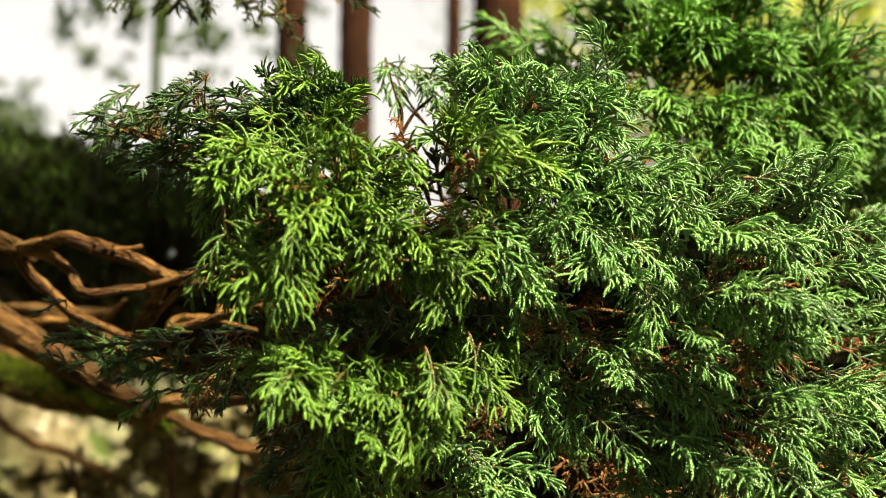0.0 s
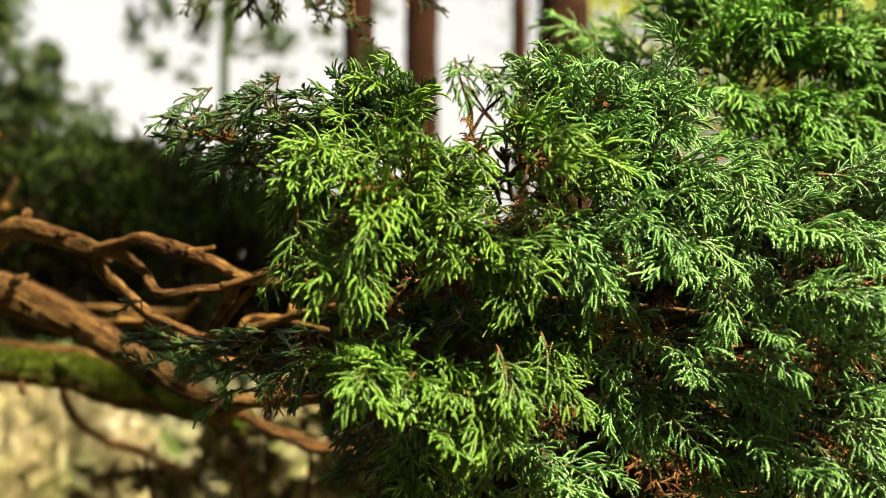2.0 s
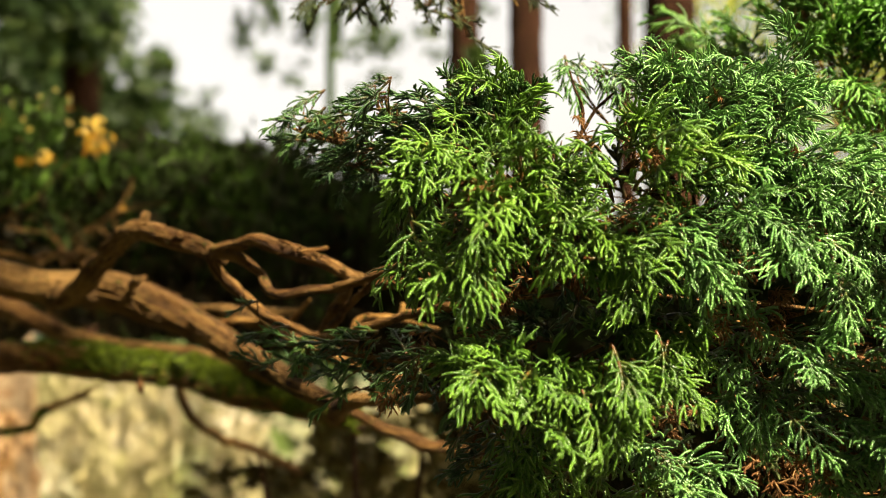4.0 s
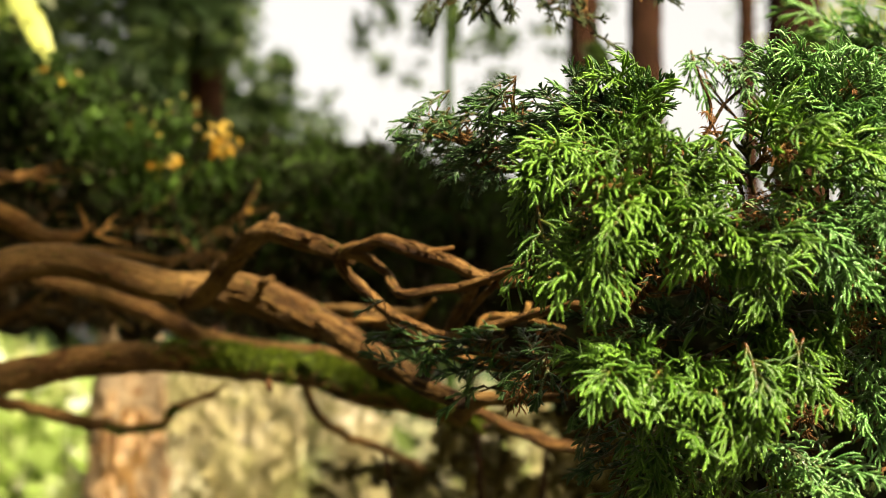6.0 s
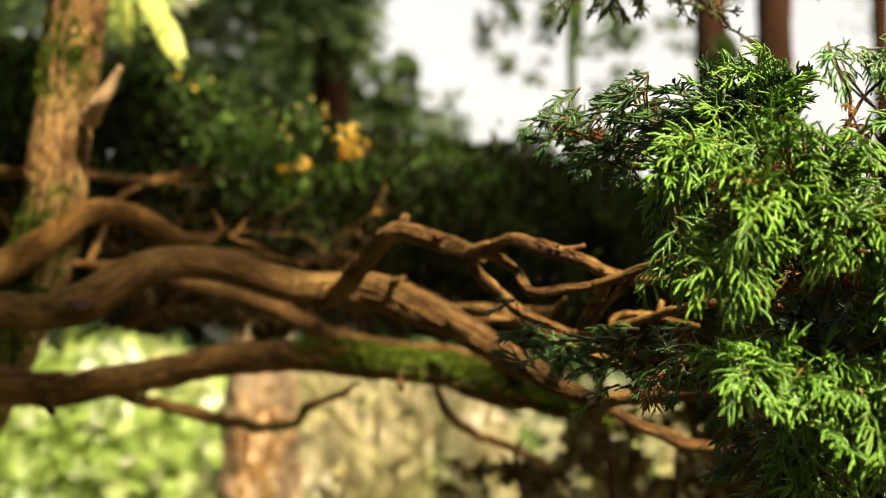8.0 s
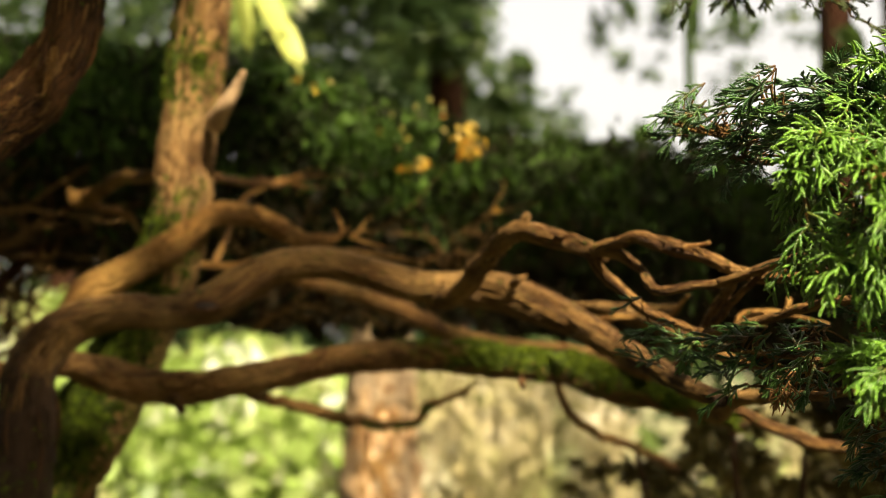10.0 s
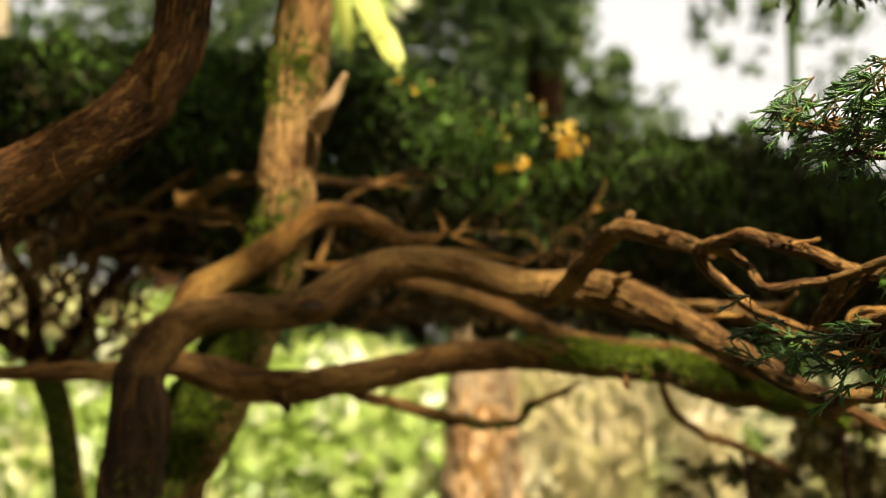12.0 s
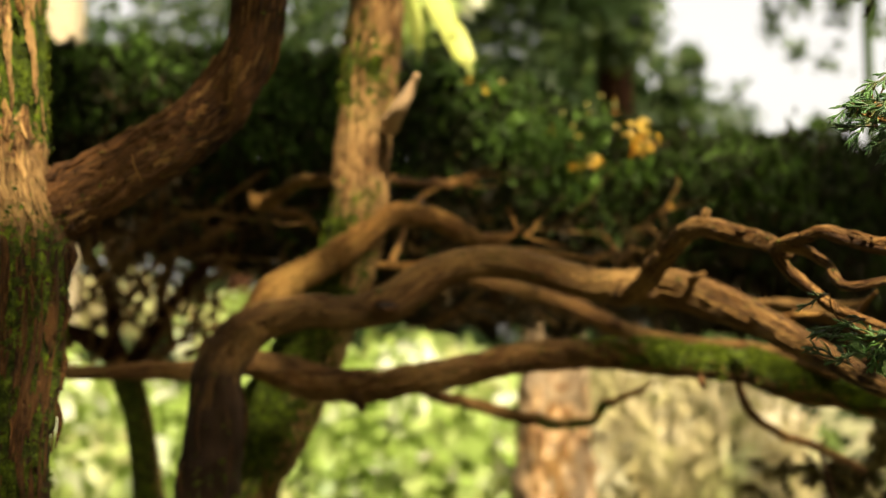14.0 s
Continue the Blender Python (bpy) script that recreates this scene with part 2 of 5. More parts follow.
def spline(points, step):
    """Catmull-Rom through rows of numbers, resampled about every step metres (first three columns are the place)."""
    p = np.array(points, float)
    p = np.vstack([2 * p[0] - p[1], p, 2 * p[-1] - p[-2]])
    out = []
    for i in range(1, len(p) - 2):
        a, b_, c, d = p[i - 1:i + 3]
        count = max(2, int(np.linalg.norm(c[:3] - b_[:3]) / step))
        for k in range(count):
            t = k / count
            out.append(0.5 * (2 * b_ + (c - a) * t + (2 * a - 5 * b_ + 4 * c - d) * t * t + (3 * b_ - a - 3 * c + d) * t ** 3))
    out.append(p[-2])
    return np.array(out)


def tube(name, rows, mat, sides=28, step=0.006, rough=0.10, seed=0, moss=None, origin=(0, 0, 0), close=True, tip=(1.0, 1.0), kink=0.0, foot_shade=None):
    """A woody limb through (place, radius) rows with furrowed bark relief."""
    p = spline(rows, step)
    c, r = p[:, :3], np.maximum(p[:, 3], 0.0004)
    count = len(c)
    walk_len = np.concatenate([[0], np.cumsum(np.linalg.norm(np.diff(c, axis=0), axis=1))])
    r = r * np.minimum(1.0, tip[0] + (1 - tip[0]) * walk_len / 0.05) * np.minimum(1.0, tip[1] + (1 - tip[1]) * (walk_len[-1] - walk_len) / 0.05)
    if kink:
        sway = np.array([noise.noise_vector(Vector((w * 42, seed * 5.1, 1.7))) for w in walk_len])
        c = c + sway * (r * kink)[:, None]
    tan = np.gradient(c, axis=0)
    tan /= np.linalg.norm(tan, axis=1)[:, None] + 1e-12
    side = np.cross(tan[0], (0.3, 0.2, 1.0))
    side /= np.linalg.norm(side)
    run, verts, grain, mossy, shaded = 0.0, [], [], [], []
    for i in range(count):
        side = side - tan[i] * (side @ tan[i])
        side /= np.linalg.norm(side)
        up = np.cross(tan[i], side)
        if i:
            run += float(np.linalg.norm(c[i] - c[i - 1]))
        for k in range(sides):
            a = 2 * math.pi * k / sides
            w = math.cos(a) * side + math.sin(a) * up
            g = (math.cos(a) * r[i], math.sin(a) * r[i], run * 0.10)
            q = Vector((g[0] * 60 + seed * 7.3, g[1] * 60, g[2] * 90))
            q2 = Vector((g[0] * 190 + seed * 3.1, g[1] * 190, g[2] * 160))
            bumpy = noise.noise(q) * rough + noise.noise(q2) * rough * 0.55
            crease = max(0.0, 1.0 - abs(noise.noise(q * 1.35 + Vector((9, 4, 2)))) * 7.0)
            bumpy -= crease * rough * 0.55
            bumpy += noise.noise(Vector((run * 14 + seed, a * 0.6, seed))) * rough * 0.5
            here = Vector(c[i] + w * r[i])
            bumpy += noise.noise(here * 48) * rough * 0.75 + noise.noise(here * 125) * rough * 0.45
            v = c[i] + w * r[i] * (1 + bumpy)
            verts.append(v)
            grain.append((g[0] + seed * 0.37, g[1], g[2]))
            mossy.append(moss(i / (count - 1), w, v) if moss else 0.0)
            shaded.append(foot_shade(v[2]) if foot_shade else 0.0)
    faces = [(i * sides + k, i * sides + (k + 1) % sides, (i + 1) * sides + (k + 1) % sides, (i + 1) * sides + k)
             for i in range(count - 1) for k in range(sides)]
    if close:
        faces += [tuple(reversed(range(sides))), tuple(range((count - 1) * sides, count * sides))]
    verts = np.array(verts) - np.array(origin)
    return mesh_from(name, verts, faces, mat, grain=np.array(grain), moss=np.array(mossy), foot_shade=np.array(shaded))


def limb(table, to_ground=False):
    """Rows of bearing, rise, distance, radius in mm as places and radii in metres."""
    rows = [(*polar(az, el, d), mm * 0.95 / 1000) for az, el, d, mm in table]
    if to_ground:
        x, y, z, r = rows[-1]
        dx, dy = (x - rows[-2][0]) * 0.8, (y - rows[-2][1]) * 0.8
        rows += [(x + dx, y + dy, z * 0.55, r * 1.1), (x + dx * 1.4, y + dy * 1.4, z * 0.18, r * 1.25), (x + dx * 1.5, y + dy * 1.5, -0.05, r * 1.7)]
    return rows


def strands(paths, radii, sides, flat=1.0):
    """Many thin stems at once: paths (B, M, 3), radii (B, M). Gives verts and faces."""
    B, M, _ = paths.shape
    tan = np.gradient(paths, axis=1)
    tan /= np.linalg.norm(tan, axis=2)[..., None] + 1e-12
    ref = np.zeros_like(tan)
    ref[..., 2] = 1.0
    side = np.cross(tan, ref)
    side /= np.linalg.norm(side, axis=2)[..., None] + 1e-9
    up = np.cross(side, tan)
    ang = np.arange(sides) * 2 * math.pi / sides
    ring = side[:, :, None, :] * np.cos(ang)[None, None, :, None] + flat * up[:, :, None, :] * np.sin(ang)[None, None, :, None]
    verts = (paths[:, :, None, :] + ring * radii[:, :, None, None]).reshape(-1, 3)
    b_, i, k = np.meshgrid(np.arange(B), np.arange(M - 1), np.arange(sides), indexing="ij")
    base, k2 = b_ * M * sides, (k + 1) % sides
    faces = np.stack([base + i * sides + k, base + i * sides + k2, base + (i + 1) * sides + k2, base + (i + 1) * sides + k], -1).reshape(-1, 4)
    return verts, faces


def arched_spray(rng, length, gap, reach, radius, bend, fingers=3, rings=5, sides=4, lift=0.3, flat=1.0, tilt=0.12):
    """A living spray along +x: a stem that arches over, alternate side shoots in one drooping plane, each with its own alternate fingers of scale leaves."""
    paths, radii, grow, wood, run = [], [], [], [], []

    def shoot(start, yaw, pitch, size, r, bow, sweep, g0, g1, w0=0.0, blunt=0.6):
        t = np.linspace(0, 1, rings)
        a, p = yaw + sweep * t, pitch - bow * t ** 1.7
        step = np.stack([np.cos(p) * np.cos(a), np.cos(p) * np.sin(a), np.sin(p)], 1) * size / (rings - 1)
        path = np.vstack([start, start + np.cumsum(step[:-1], 0)])
        paths.append(path)
        thick = r * (1.0 - 0.15 * t)
        thick[-1] *= blunt
        radii.append(thick)
        grow.append(g0 + (g1 - g0) * t)
        wood.append(np.clip(w0 * (1.15 - 1.3 * t), 0, 1))
        run.append(t * size + rng.random())
        return path, a, p

    side_bend = rng.normal() * 0.3
    at, stem = np.zeros(3), []
    for k in range(4):
        u = k / 4
        path, a, p = shoot(at, side_bend * u, lift - bend * 0.6 * u, length / 4, radius * (1.3 - 0.3 * u), bend * 0.15, side_bend / 4, 0.1 + 0.35 * u, 0.2 + 0.35 * u, 1.0 - 1.1 * u, 1.0)
        at = path[-1]
        stem += [(u + v / 4, path[i], a[i], p[i]) for i, v in enumerate(np.linspace(0, 1, rings)[:-1])]
    count = max(4, int(length * 0.92 / gap))
    for i in range(count + 2):
        u = 0.08 + 0.92 * min(1.0, (i + 0.35 * rng.random()) / count)
        _, start, yaw, pitch = min(stem, key=lambda q: abs(q[0] - u))
        sign = (1 if i % 2 else -1) if i < count - 1 else rng.choice((-0.25, 0.25))
        size = reach * (0.5 + 0.8 * math.sin(math.pi * (0.15 + 0.65 * u))) * rng.uniform(0.7, 1.2)
        bow = bend * rng.uniform(0.6, 1.5)
        turn = sign * (0.88 - 0.35 * u) + 0.10 * rng.normal()
        path, a, p = shoot(start, yaw + turn, pitch + 0.12 + tilt * rng.normal(), size, radius, bow, -sign * 0.45, 0.12 + 0.3 * u, 0.55 + 0.4 * rng.random(), 0.4 * (1 - u))
        for j in range(fingers):
            v = (j + 0.7) / (fingers + 0.5)
            k = min(rings - 2, int(v * (rings - 1)))
            sg = 1 if (i + j) % 2 else -1
            base = path[k] + (path[k + 1] - path[k]) * (v * (rings - 1) - k)
            shoot(base, a[k] + sg * rng.uniform(0.38, 0.68), p[k] + 0.08 + tilt * 1.3 * rng.normal(), size * rng.uniform(0.45, 0.78) * (1.15 - 0.5 * v), radius * rng.uniform(0.85, 1.1), bow * rng.uniform(0.3, 1.1), -sg * rng.uniform(-0.1, 1.0), 0.25 + 0.3 * u, 0.6 + 0.45 * rng.random())
    verts, faces = strands(np.array(paths), np.array(radii), sides, flat=flat)
    spread = [np.repeat(np.array(x).ravel(), sides) for x in (grow, wood, run)]
    return verts, faces, *spread


def aim(way, normal):
    """A turn whose x runs along way and whose z lies nearest to normal."""
    x = Vector(way).normalized()
    z = Vector(normal)
    z = (z - x * z.dot(x)).normalized()
    y = z.cross(x)
    return Matrix((x, y, z)).transposed()


def leaf_cloud(rng, centres, sizes, mat, name, ways=None, width=0.4):
    """Many small pointed leaves, each a bent diamond of four triangles."""
    count = len(centres)
    d = rng.standard_normal((count, 3)) if ways is None else ways + 0.45 * rng.standard_normal((count, 3))
    d /= np.linalg.norm(d, axis=1)[:, None]
    e = np.cross(d, rng.standard_normal((count, 3)))
    e /= np.linalg.norm(e, axis=1)[:, None]
    f = np.cross(d, e)
    s = np.asarray(sizes)[:, None]
    a, z = centres - d * s * 0.5, centres + d * s * 0.5
    mid = centres + f * s * 0.10
    verts = np.stack([a, mid + e * s * width * 0.5 - f * s * 0.06, mid - f * s * 0.12, mid - e * s * width * 0.5 - f * s * 0.06, z], 1).reshape(-1, 3)
    base = (np.arange(count) * 5)[:, None]
    faces = (base[:, None, :] + np.array([[0, 1, 2], [0, 2, 3], [1, 4, 2], [2, 4, 3]])[None]).reshape(-1, 3)
    return mesh_from(name, verts, faces, mat, smooth=False)


def blobs(rng, rows, spread=1.0, bunch=0):
    """Random places in clumps given by bearing, rise, distance, half width, half height, count."""
    out = []
    for az, el, d, w, h, count in rows:
        c = polar(az, el, d)
        p = rng.standard_normal((int(count), 3))
        p /= np.linalg.norm(p, axis=1)[:, None]
        p *= (rng.random(int(count)) ** 0.45)[:, None] * spread
        if bunch:
            hubs = p[rng.integers(0, len(p), max(2, len(p) // bunch))]
            p = hubs[rng.integers(0, len(hubs), len(p))] + rng.standard_normal(p.shape) * 0.13
        out.append(np.array(c) + p * np.array((w, w, h)))
    return np.vstack(out)


# ---- ground ----
rng = np.random.default_rng(5)
side_n = 81
axis = np.sinh(np.linspace(-6.5, 6.5, side_n)) / math.sinh(6.5) * 300
gx, gy = np.meshgrid(axis, axis, indexing="ij")
gz = np.array([[0.05 * noise.noise(Vector((x * 0.5, y * 0.5, 0))) + 0.02 * noise.noise(Vector((x * 2, y * 2, 4))) for x, y in zip(rx_, ry_)] for rx_, ry_ in zip(gx, gy)])
gi = np.arange(side_n * side_n).reshape(side_n, side_n)
gf = np.stack([gi[:-1, :-1], gi[1:, :-1], gi[1:, 1:], gi[:-1, 1:]], -1).reshape(-1, 4)
ground = new("ground", mesh_from("ground", np.stack([gx, gy, gz], -1).reshape(-1, 3), gf, FLOOR))
tagged(ground, "woodland floor of leaf litter and short green growth", "ground", kind="structure")

# ---- the woody tables: bearing, rise, distance, radius in mm ----
FRONT_TRUNK = [(-51.36, 0.3760, 1.474, 55.8), (-50.95, 0.3005, 1.453, 52.0), (-50.65, 0.2261, 1.412, 47.9), (-50.44, 0.1437, 1.389, 49.1), (-49.94, 0.0917, 1.377, 57.5), (-49.94, 0.0235, 1.377, 55.5), (-50.24, -0.0549, 1.377, 51.8), (-50.24, -0.1323, 1.377, 52.5)]
FRONT_LIMB = [(-49.53, 0.1040, 1.377, 36.6), (-47.29, 0.1274, 1.389, 35.2), (-45.25, 0.1508, 1.412, 33.2), (-43.21, 0.1732, 1.432, 32.8), (-41.58, 0.1997, 1.453, 33.0), (-40.56, 0.2313, 1.453, 30.7), (-40.06, 0.2619, 1.453, 29.6), (-39.85, 0.2975, 1.453, 29.2), (-39.65, 0.3688, 1.453, 28.7)]
BACK_TRUNK = [(-34.63, 0.3994, 2.049, 45.2), (-34.74, 0.3319, 2.078, 44.7), (-34.74, 0.2860, 2.078, 44.4), (-34.94, 0.2421, 2.078, 46.9), (-35.25, 0.1971, 2.078, 45.8), (-35.45, 0.1532, 2.078, 47.4), (-35.66, 0.1104, 2.078, 49.2), (-36.37, 0.0675, 2.093, 52.0), (-37.39, 0.0246, 2.108, 55.6), (-38.52, -0.0173, 2.108, 60.6), (-39.74, -0.0591, 2.108, 61.9), (-40.87, -0.1000, 2.108, 63.2)]
STUB = [(-34.22, 0.1860, 2.034, 15.0), (-33.71, 0.2013, 1.990, 13.0), (-33.30, 0.2146, 1.975, 9.4), (-32.99, 0.2279, 1.960, 4.3)]
LOW_STEM = [(-41.27, 0.0031, 1.740, 32.0), (-41.58, -0.0255, 1.740, 37.5), (-41.68, -0.0581, 1.740, 40.2), (-41.89, -0.1071, 1.740, 42.9)]
LONG_BRANCH = [(-41.89, -0.0255, 1.740, 33.2), (-41.58, -0.0009, 1.740, 33.5), (-40.87, 0.0205, 1.766, 32.6), (-39.64, 0.0368, 1.766, 27.5), (-37.90, 0.0450, 1.740, 24.4), (-35.96, 0.0440, 1.740, 22.9), (-34.23, 0.0511, 1.740, 26.7), (-32.90, 0.0664, 1.740, 26.8), (-31.27, 0.0797, 1.740, 23.2), (-29.34, 0.0817, 1.740, 21.6), (-27.41, 0.0736, 1.740, 22.2), (-25.47, 0.0644, 1.740, 22.8), (-23.84, 0.0623, 1.713, 23.1), (-21.90, 0.0592, 1.687, 26.1), (-20.07, 0.0470, 1.636, 23.9), (-18.55, 0.0347, 1.587, 19.6), (-17.02, 0.0174, 1.540, 16.4), (-15.70, 0.0051, 1.474, 13.2), (-14.48, -0.0091, 1.412, 11.3), (-12.85, -0.0213, 1.354, 8.5)]
MOSSY_BRANCH = [(-49.04, 0.0011, 1.975, 9.6), (-46.28, 0.0001, 1.960, 11.3), (-44.44, 0.0011, 1.946, 13.6), (-42.40, 0.0011, 1.946, 16.2), (-40.46, 0.0072, 1.902, 19.2), (-38.82, 0.0001, 1.946, 24.6), (-37.08, -0.0091, 1.946, 26.4), (-35.14, -0.0112, 1.946, 25.6), (-33.20, -0.0061, 1.960, 24.2), (-31.57, -0.0020, 1.975, 23.4), (-29.53, 0.0062, 1.990, 23.7), (-27.60, 0.0113, 1.990, 23.7), (-25.46, 0.0123, 1.990, 23.6), (-23.11, 0.0093, 1.975, 25.8), (-20.77, 0.0042, 1.946, 24.4), (-18.83, 0.0011, 1.946, 26.6), (-17.29, -0.0091, 1.931, 27.1), (-15.46, -0.0163, 1.902, 23.3), (-13.73, -0.0255, 1.873, 19.6), (-11.69, -0.0367, 1.792, 14.3)]
ARCH_BRANCH = [(-41.07, 0.0072, 1.873, 26.8), (-40.05, 0.0380, 1.975, 25.0), (-39.23, 0.0594, 1.990, 25.6), (-37.91, 0.0727, 2.004, 24.8), (-36.20, 0.0902, 2.034, 23.6), (-35.05, 0.1075, 2.049, 22.4), (-34.23, 0.1175, 2.063, 19.5), (-32.90, 0.1185, 2.093, 19.0), (-31.68, 0.1113, 2.122, 18.2), (-30.36, 0.0990, 2.152, 14.9), (-29.04, 0.1011, 2.167, 11.2), (-28.33, 0.1102, 2.167, 5.7)]
TWIG_RISER = [(-24.55, 0.0521, 1.713, 11.5), (-23.85, 0.0582, 1.636, 13.8), (-23.04, 0.0714, 1.587, 13.3), (-22.23, 0.0897, 1.496, 12.0), (-21.32, 0.1039, 1.412, 10.6), (-19.69, 0.0988, 1.377, 9.7), (-18.46, 0.0917, 1.354, 8.9), (-17.74, 0.0826, 1.319, 8.1)]
TWIG_UPPER = [(-18.25, 0.0867, 1.319, 7.2), (-17.12, 0.0948, 1.296, 6.6), (-16.20, 0.0969, 1.273, 7.0), (-14.97, 0.0918, 1.262, 7.4), (-13.65, 0.0837, 1.250, 6.3), (-12.42, 0.0725, 1.239, 5.8), (-11.19, 0.0674, 1.239, 5.1), (-9.35, 0.0674, 1.205, 4.5), (-7.11, 0.0685, 1.171, 3.4), (-3.53, 0.0634, 1.099, 2.7)]
TWIG_SPUR = [(-14.36, 0.0888, 1.250, 4.8), (-13.85, 0.0908, 1.250, 3.7), (-13.24, 0.0929, 1.250, 2.6)]
TWIG_MIDDLE = [(-17.74, 0.0877, 1.308, 5.6), (-16.41, 0.0795, 1.296, 5.5), (-15.89, 0.0684, 1.273, 4.8), (-15.48, 0.0582, 1.250, 4.7), (-14.36, 0.0613, 1.239, 4.7), (-12.63, 0.0633, 1.228, 4.6), (-11.19, 0.0725, 1.205, 4.0), (-10.06, 0.0776, 1.182, 3.5), (-8.43, 0.0685, 1.160, 2.4)]
TWIG_LOWER = [(-18.25, 0.0856, 1.319, 6.7), (-17.64, 0.0703, 1.331, 6.8), (-16.62, 0.0540, 1.342, 6.2), (-15.70, 0.0408, 1.331, 5.6), (-14.47, 0.0327, 1.308, 4.9), (-13.04, 0.0266, 1.273, 4.3), (-10.58, 0.0398, 1.216, 4.6), (-8.22, 0.0480, 1.171, 3.9), (-5.06, 0.0450, 1.114, 3.1)]
TWIG_CROSS = [(-11.19, 0.0705, 1.216, 3.0), (-11.81, 0.0592, 1.239, 3.6), (-12.64, 0.0449, 1.308, 4.4), (-13.56, 0.0225, 1.389, 5.8), (-14.27, 0.0051, 1.496, 8.2), (-14.87, -0.0040, 1.563, 9.8)]
BACK_BRANCH = [(-31.68, 0.0776, 2.093, 9.0), (-30.05, 0.0664, 2.122, 10.9), (-28.33, 0.0603, 2.137, 13.7), (-26.39, 0.0490, 2.137, 16.4), (-24.86, 0.0358, 2.122, 15.4), (-23.43, 0.0266, 2.093, 12.4), (-21.39, 0.0205, 2.078, 10.5), (-18.63, 0.0144, 1.990, 9.9), (-15.46, -0.0030, 1.873, 10.7)]
LOW_TWIG = [(-33.02, -0.0152, 2.329, 9.9), (-30.78, -0.0244, 2.374, 12.2), (-28.55, -0.0346, 2.403, 13.3), (-26.62, -0.0397, 2.403, 9.2), (-25.39, -0.0387, 2.403, 9.2), (-24.98, -0.0264, 2.403, 8.1), (-23.65, -0.0173, 2.374, 7.0), (-22.63, -0.0071, 2.329, 5.8)]
HANG_TWIG = [(-19.44, -0.0071, 2.004, 5.9), (-19.05, -0.0254, 2.137, 7.1), (-18.34, -0.0397, 2.196, 7.2), (-17.22, -0.0499, 2.255, 8.3), (-15.79, -0.0591, 2.329, 8.6), (-14.26, -0.0733, 2.388, 8.8)]
BRANCH_STUB = [(-21.40, 0.0643, 1.636, 6.2), (-21.10, 0.0684, 1.611, 4.1), (-20.79, 0.0714, 1.611, 2.0)]
TWIG_KNOB = [(-21.15, 0.1000, 1.405, 9.0), (-20.98, 0.1085, 1.400, 7.0), (-20.85, 0.1150, 1.398, 6.0), (-20.78, 0.1175, 1.396, 4.5)]
TWIG_RING = [(-12.14, 0.0316, 1.389, 3.9), (-12.03, 0.0377, 1.389, 3.9), (-11.52, 0.0418, 1.389, 3.9), (-10.40, 0.0398, 1.377, 3.4), (-10.09, 0.0438, 1.377, 3.9), (-9.99, 0.0520, 1.377, 3.4)]
END_BRANCH = [(-12.85, -0.0285, 1.496, 11.1), (-12.04, -0.0213, 1.412, 9.2), (-11.01, -0.0203, 1.377, 7.8), (-9.67, -0.0183, 1.308, 6.3), (-7.63, -0.0142, 1.239, 4.4)]
END_LOW = [(-12.23, -0.0274, 1.496, 6.1), (-11.10, -0.0376, 1.518, 7.4), (-9.98, -0.0468, 1.518, 8.5), (-8.65, -0.0539, 1.518, 7.3), (-7.03, -0.0580, 1.518, 5.3)]
MID_BACK = [(-18.73, 0.0501, 1.873, 10.3), (-16.18, 0.0440, 1.818, 10.7), (-14.24, 0.0481, 1.818, 7.5)]
SIDE_BRANCH = [(-17.11, 0.0419, 1.687, 8.5), (-15.49, 0.0357, 1.587, 10.6), (-14.17, 0.0225, 1.453, 8.3), (-12.23, 0.0062, 1.354, 5.5), (-10.18, 0.0011, 1.273, 4.0)]
LOW_STUB = [(-35.86, -0.0163, 1.873, 7.1), (-35.55, -0.0234, 1.873, 6.4), (-35.35, -0.0296, 1.873, 4.0)]
HANG_BIT = [(-20.97, -0.0050, 1.846, 3.0), (-20.98, -0.0091, 1.818, 5.3), (-20.87, -0.0142, 1.818, 2.3)]
FAR_TWIG_A = [(-36.89, 0.1450, 2.167, 10.3), (-38.05, 0.1450, 2.300, 11.9), (-39.04, 0.1335, 2.448, 13.7), (-39.95, 0.1274, 2.505, 16.2), (-40.26, 0.1386, 2.532, 6.5)]
FAR_TWIG_B = [(-39.95, 0.1315, 2.505, 10.8), (-38.83, 0.1213, 2.492, 8.5), (-37.81, 0.1172, 2.492, 9.6), (-37.31, 0.1040, 2.477, 9.6)]
FAR_TWIG_C = [(-34.13, 0.1470, 2.196, 7.6), (-32.92, 0.1438, 2.329, 8.1), (-31.40, 0.1437, 2.448, 9.6), (-29.88, 0.1497, 2.518, 5.5)]
FAR_TWIG_D = [(-34.13, 0.0796, 2.196, 6.6), (-33.63, 0.1020, 2.329, 7.0), (-32.92, 0.1284, 2.403, 8.4), (-31.91, 0.1416, 2.448, 7.5)]
FAR_TWIG_E = [(-35.46, 0.0817, 2.152, 6.4), (-33.42, 0.0796, 2.196, 6.6), (-31.48, 0.0867, 2.241, 6.7), (-28.24, 0.0908, 2.329, 6.0), (-24.98, 0.0836, 2.403, 4.1)]
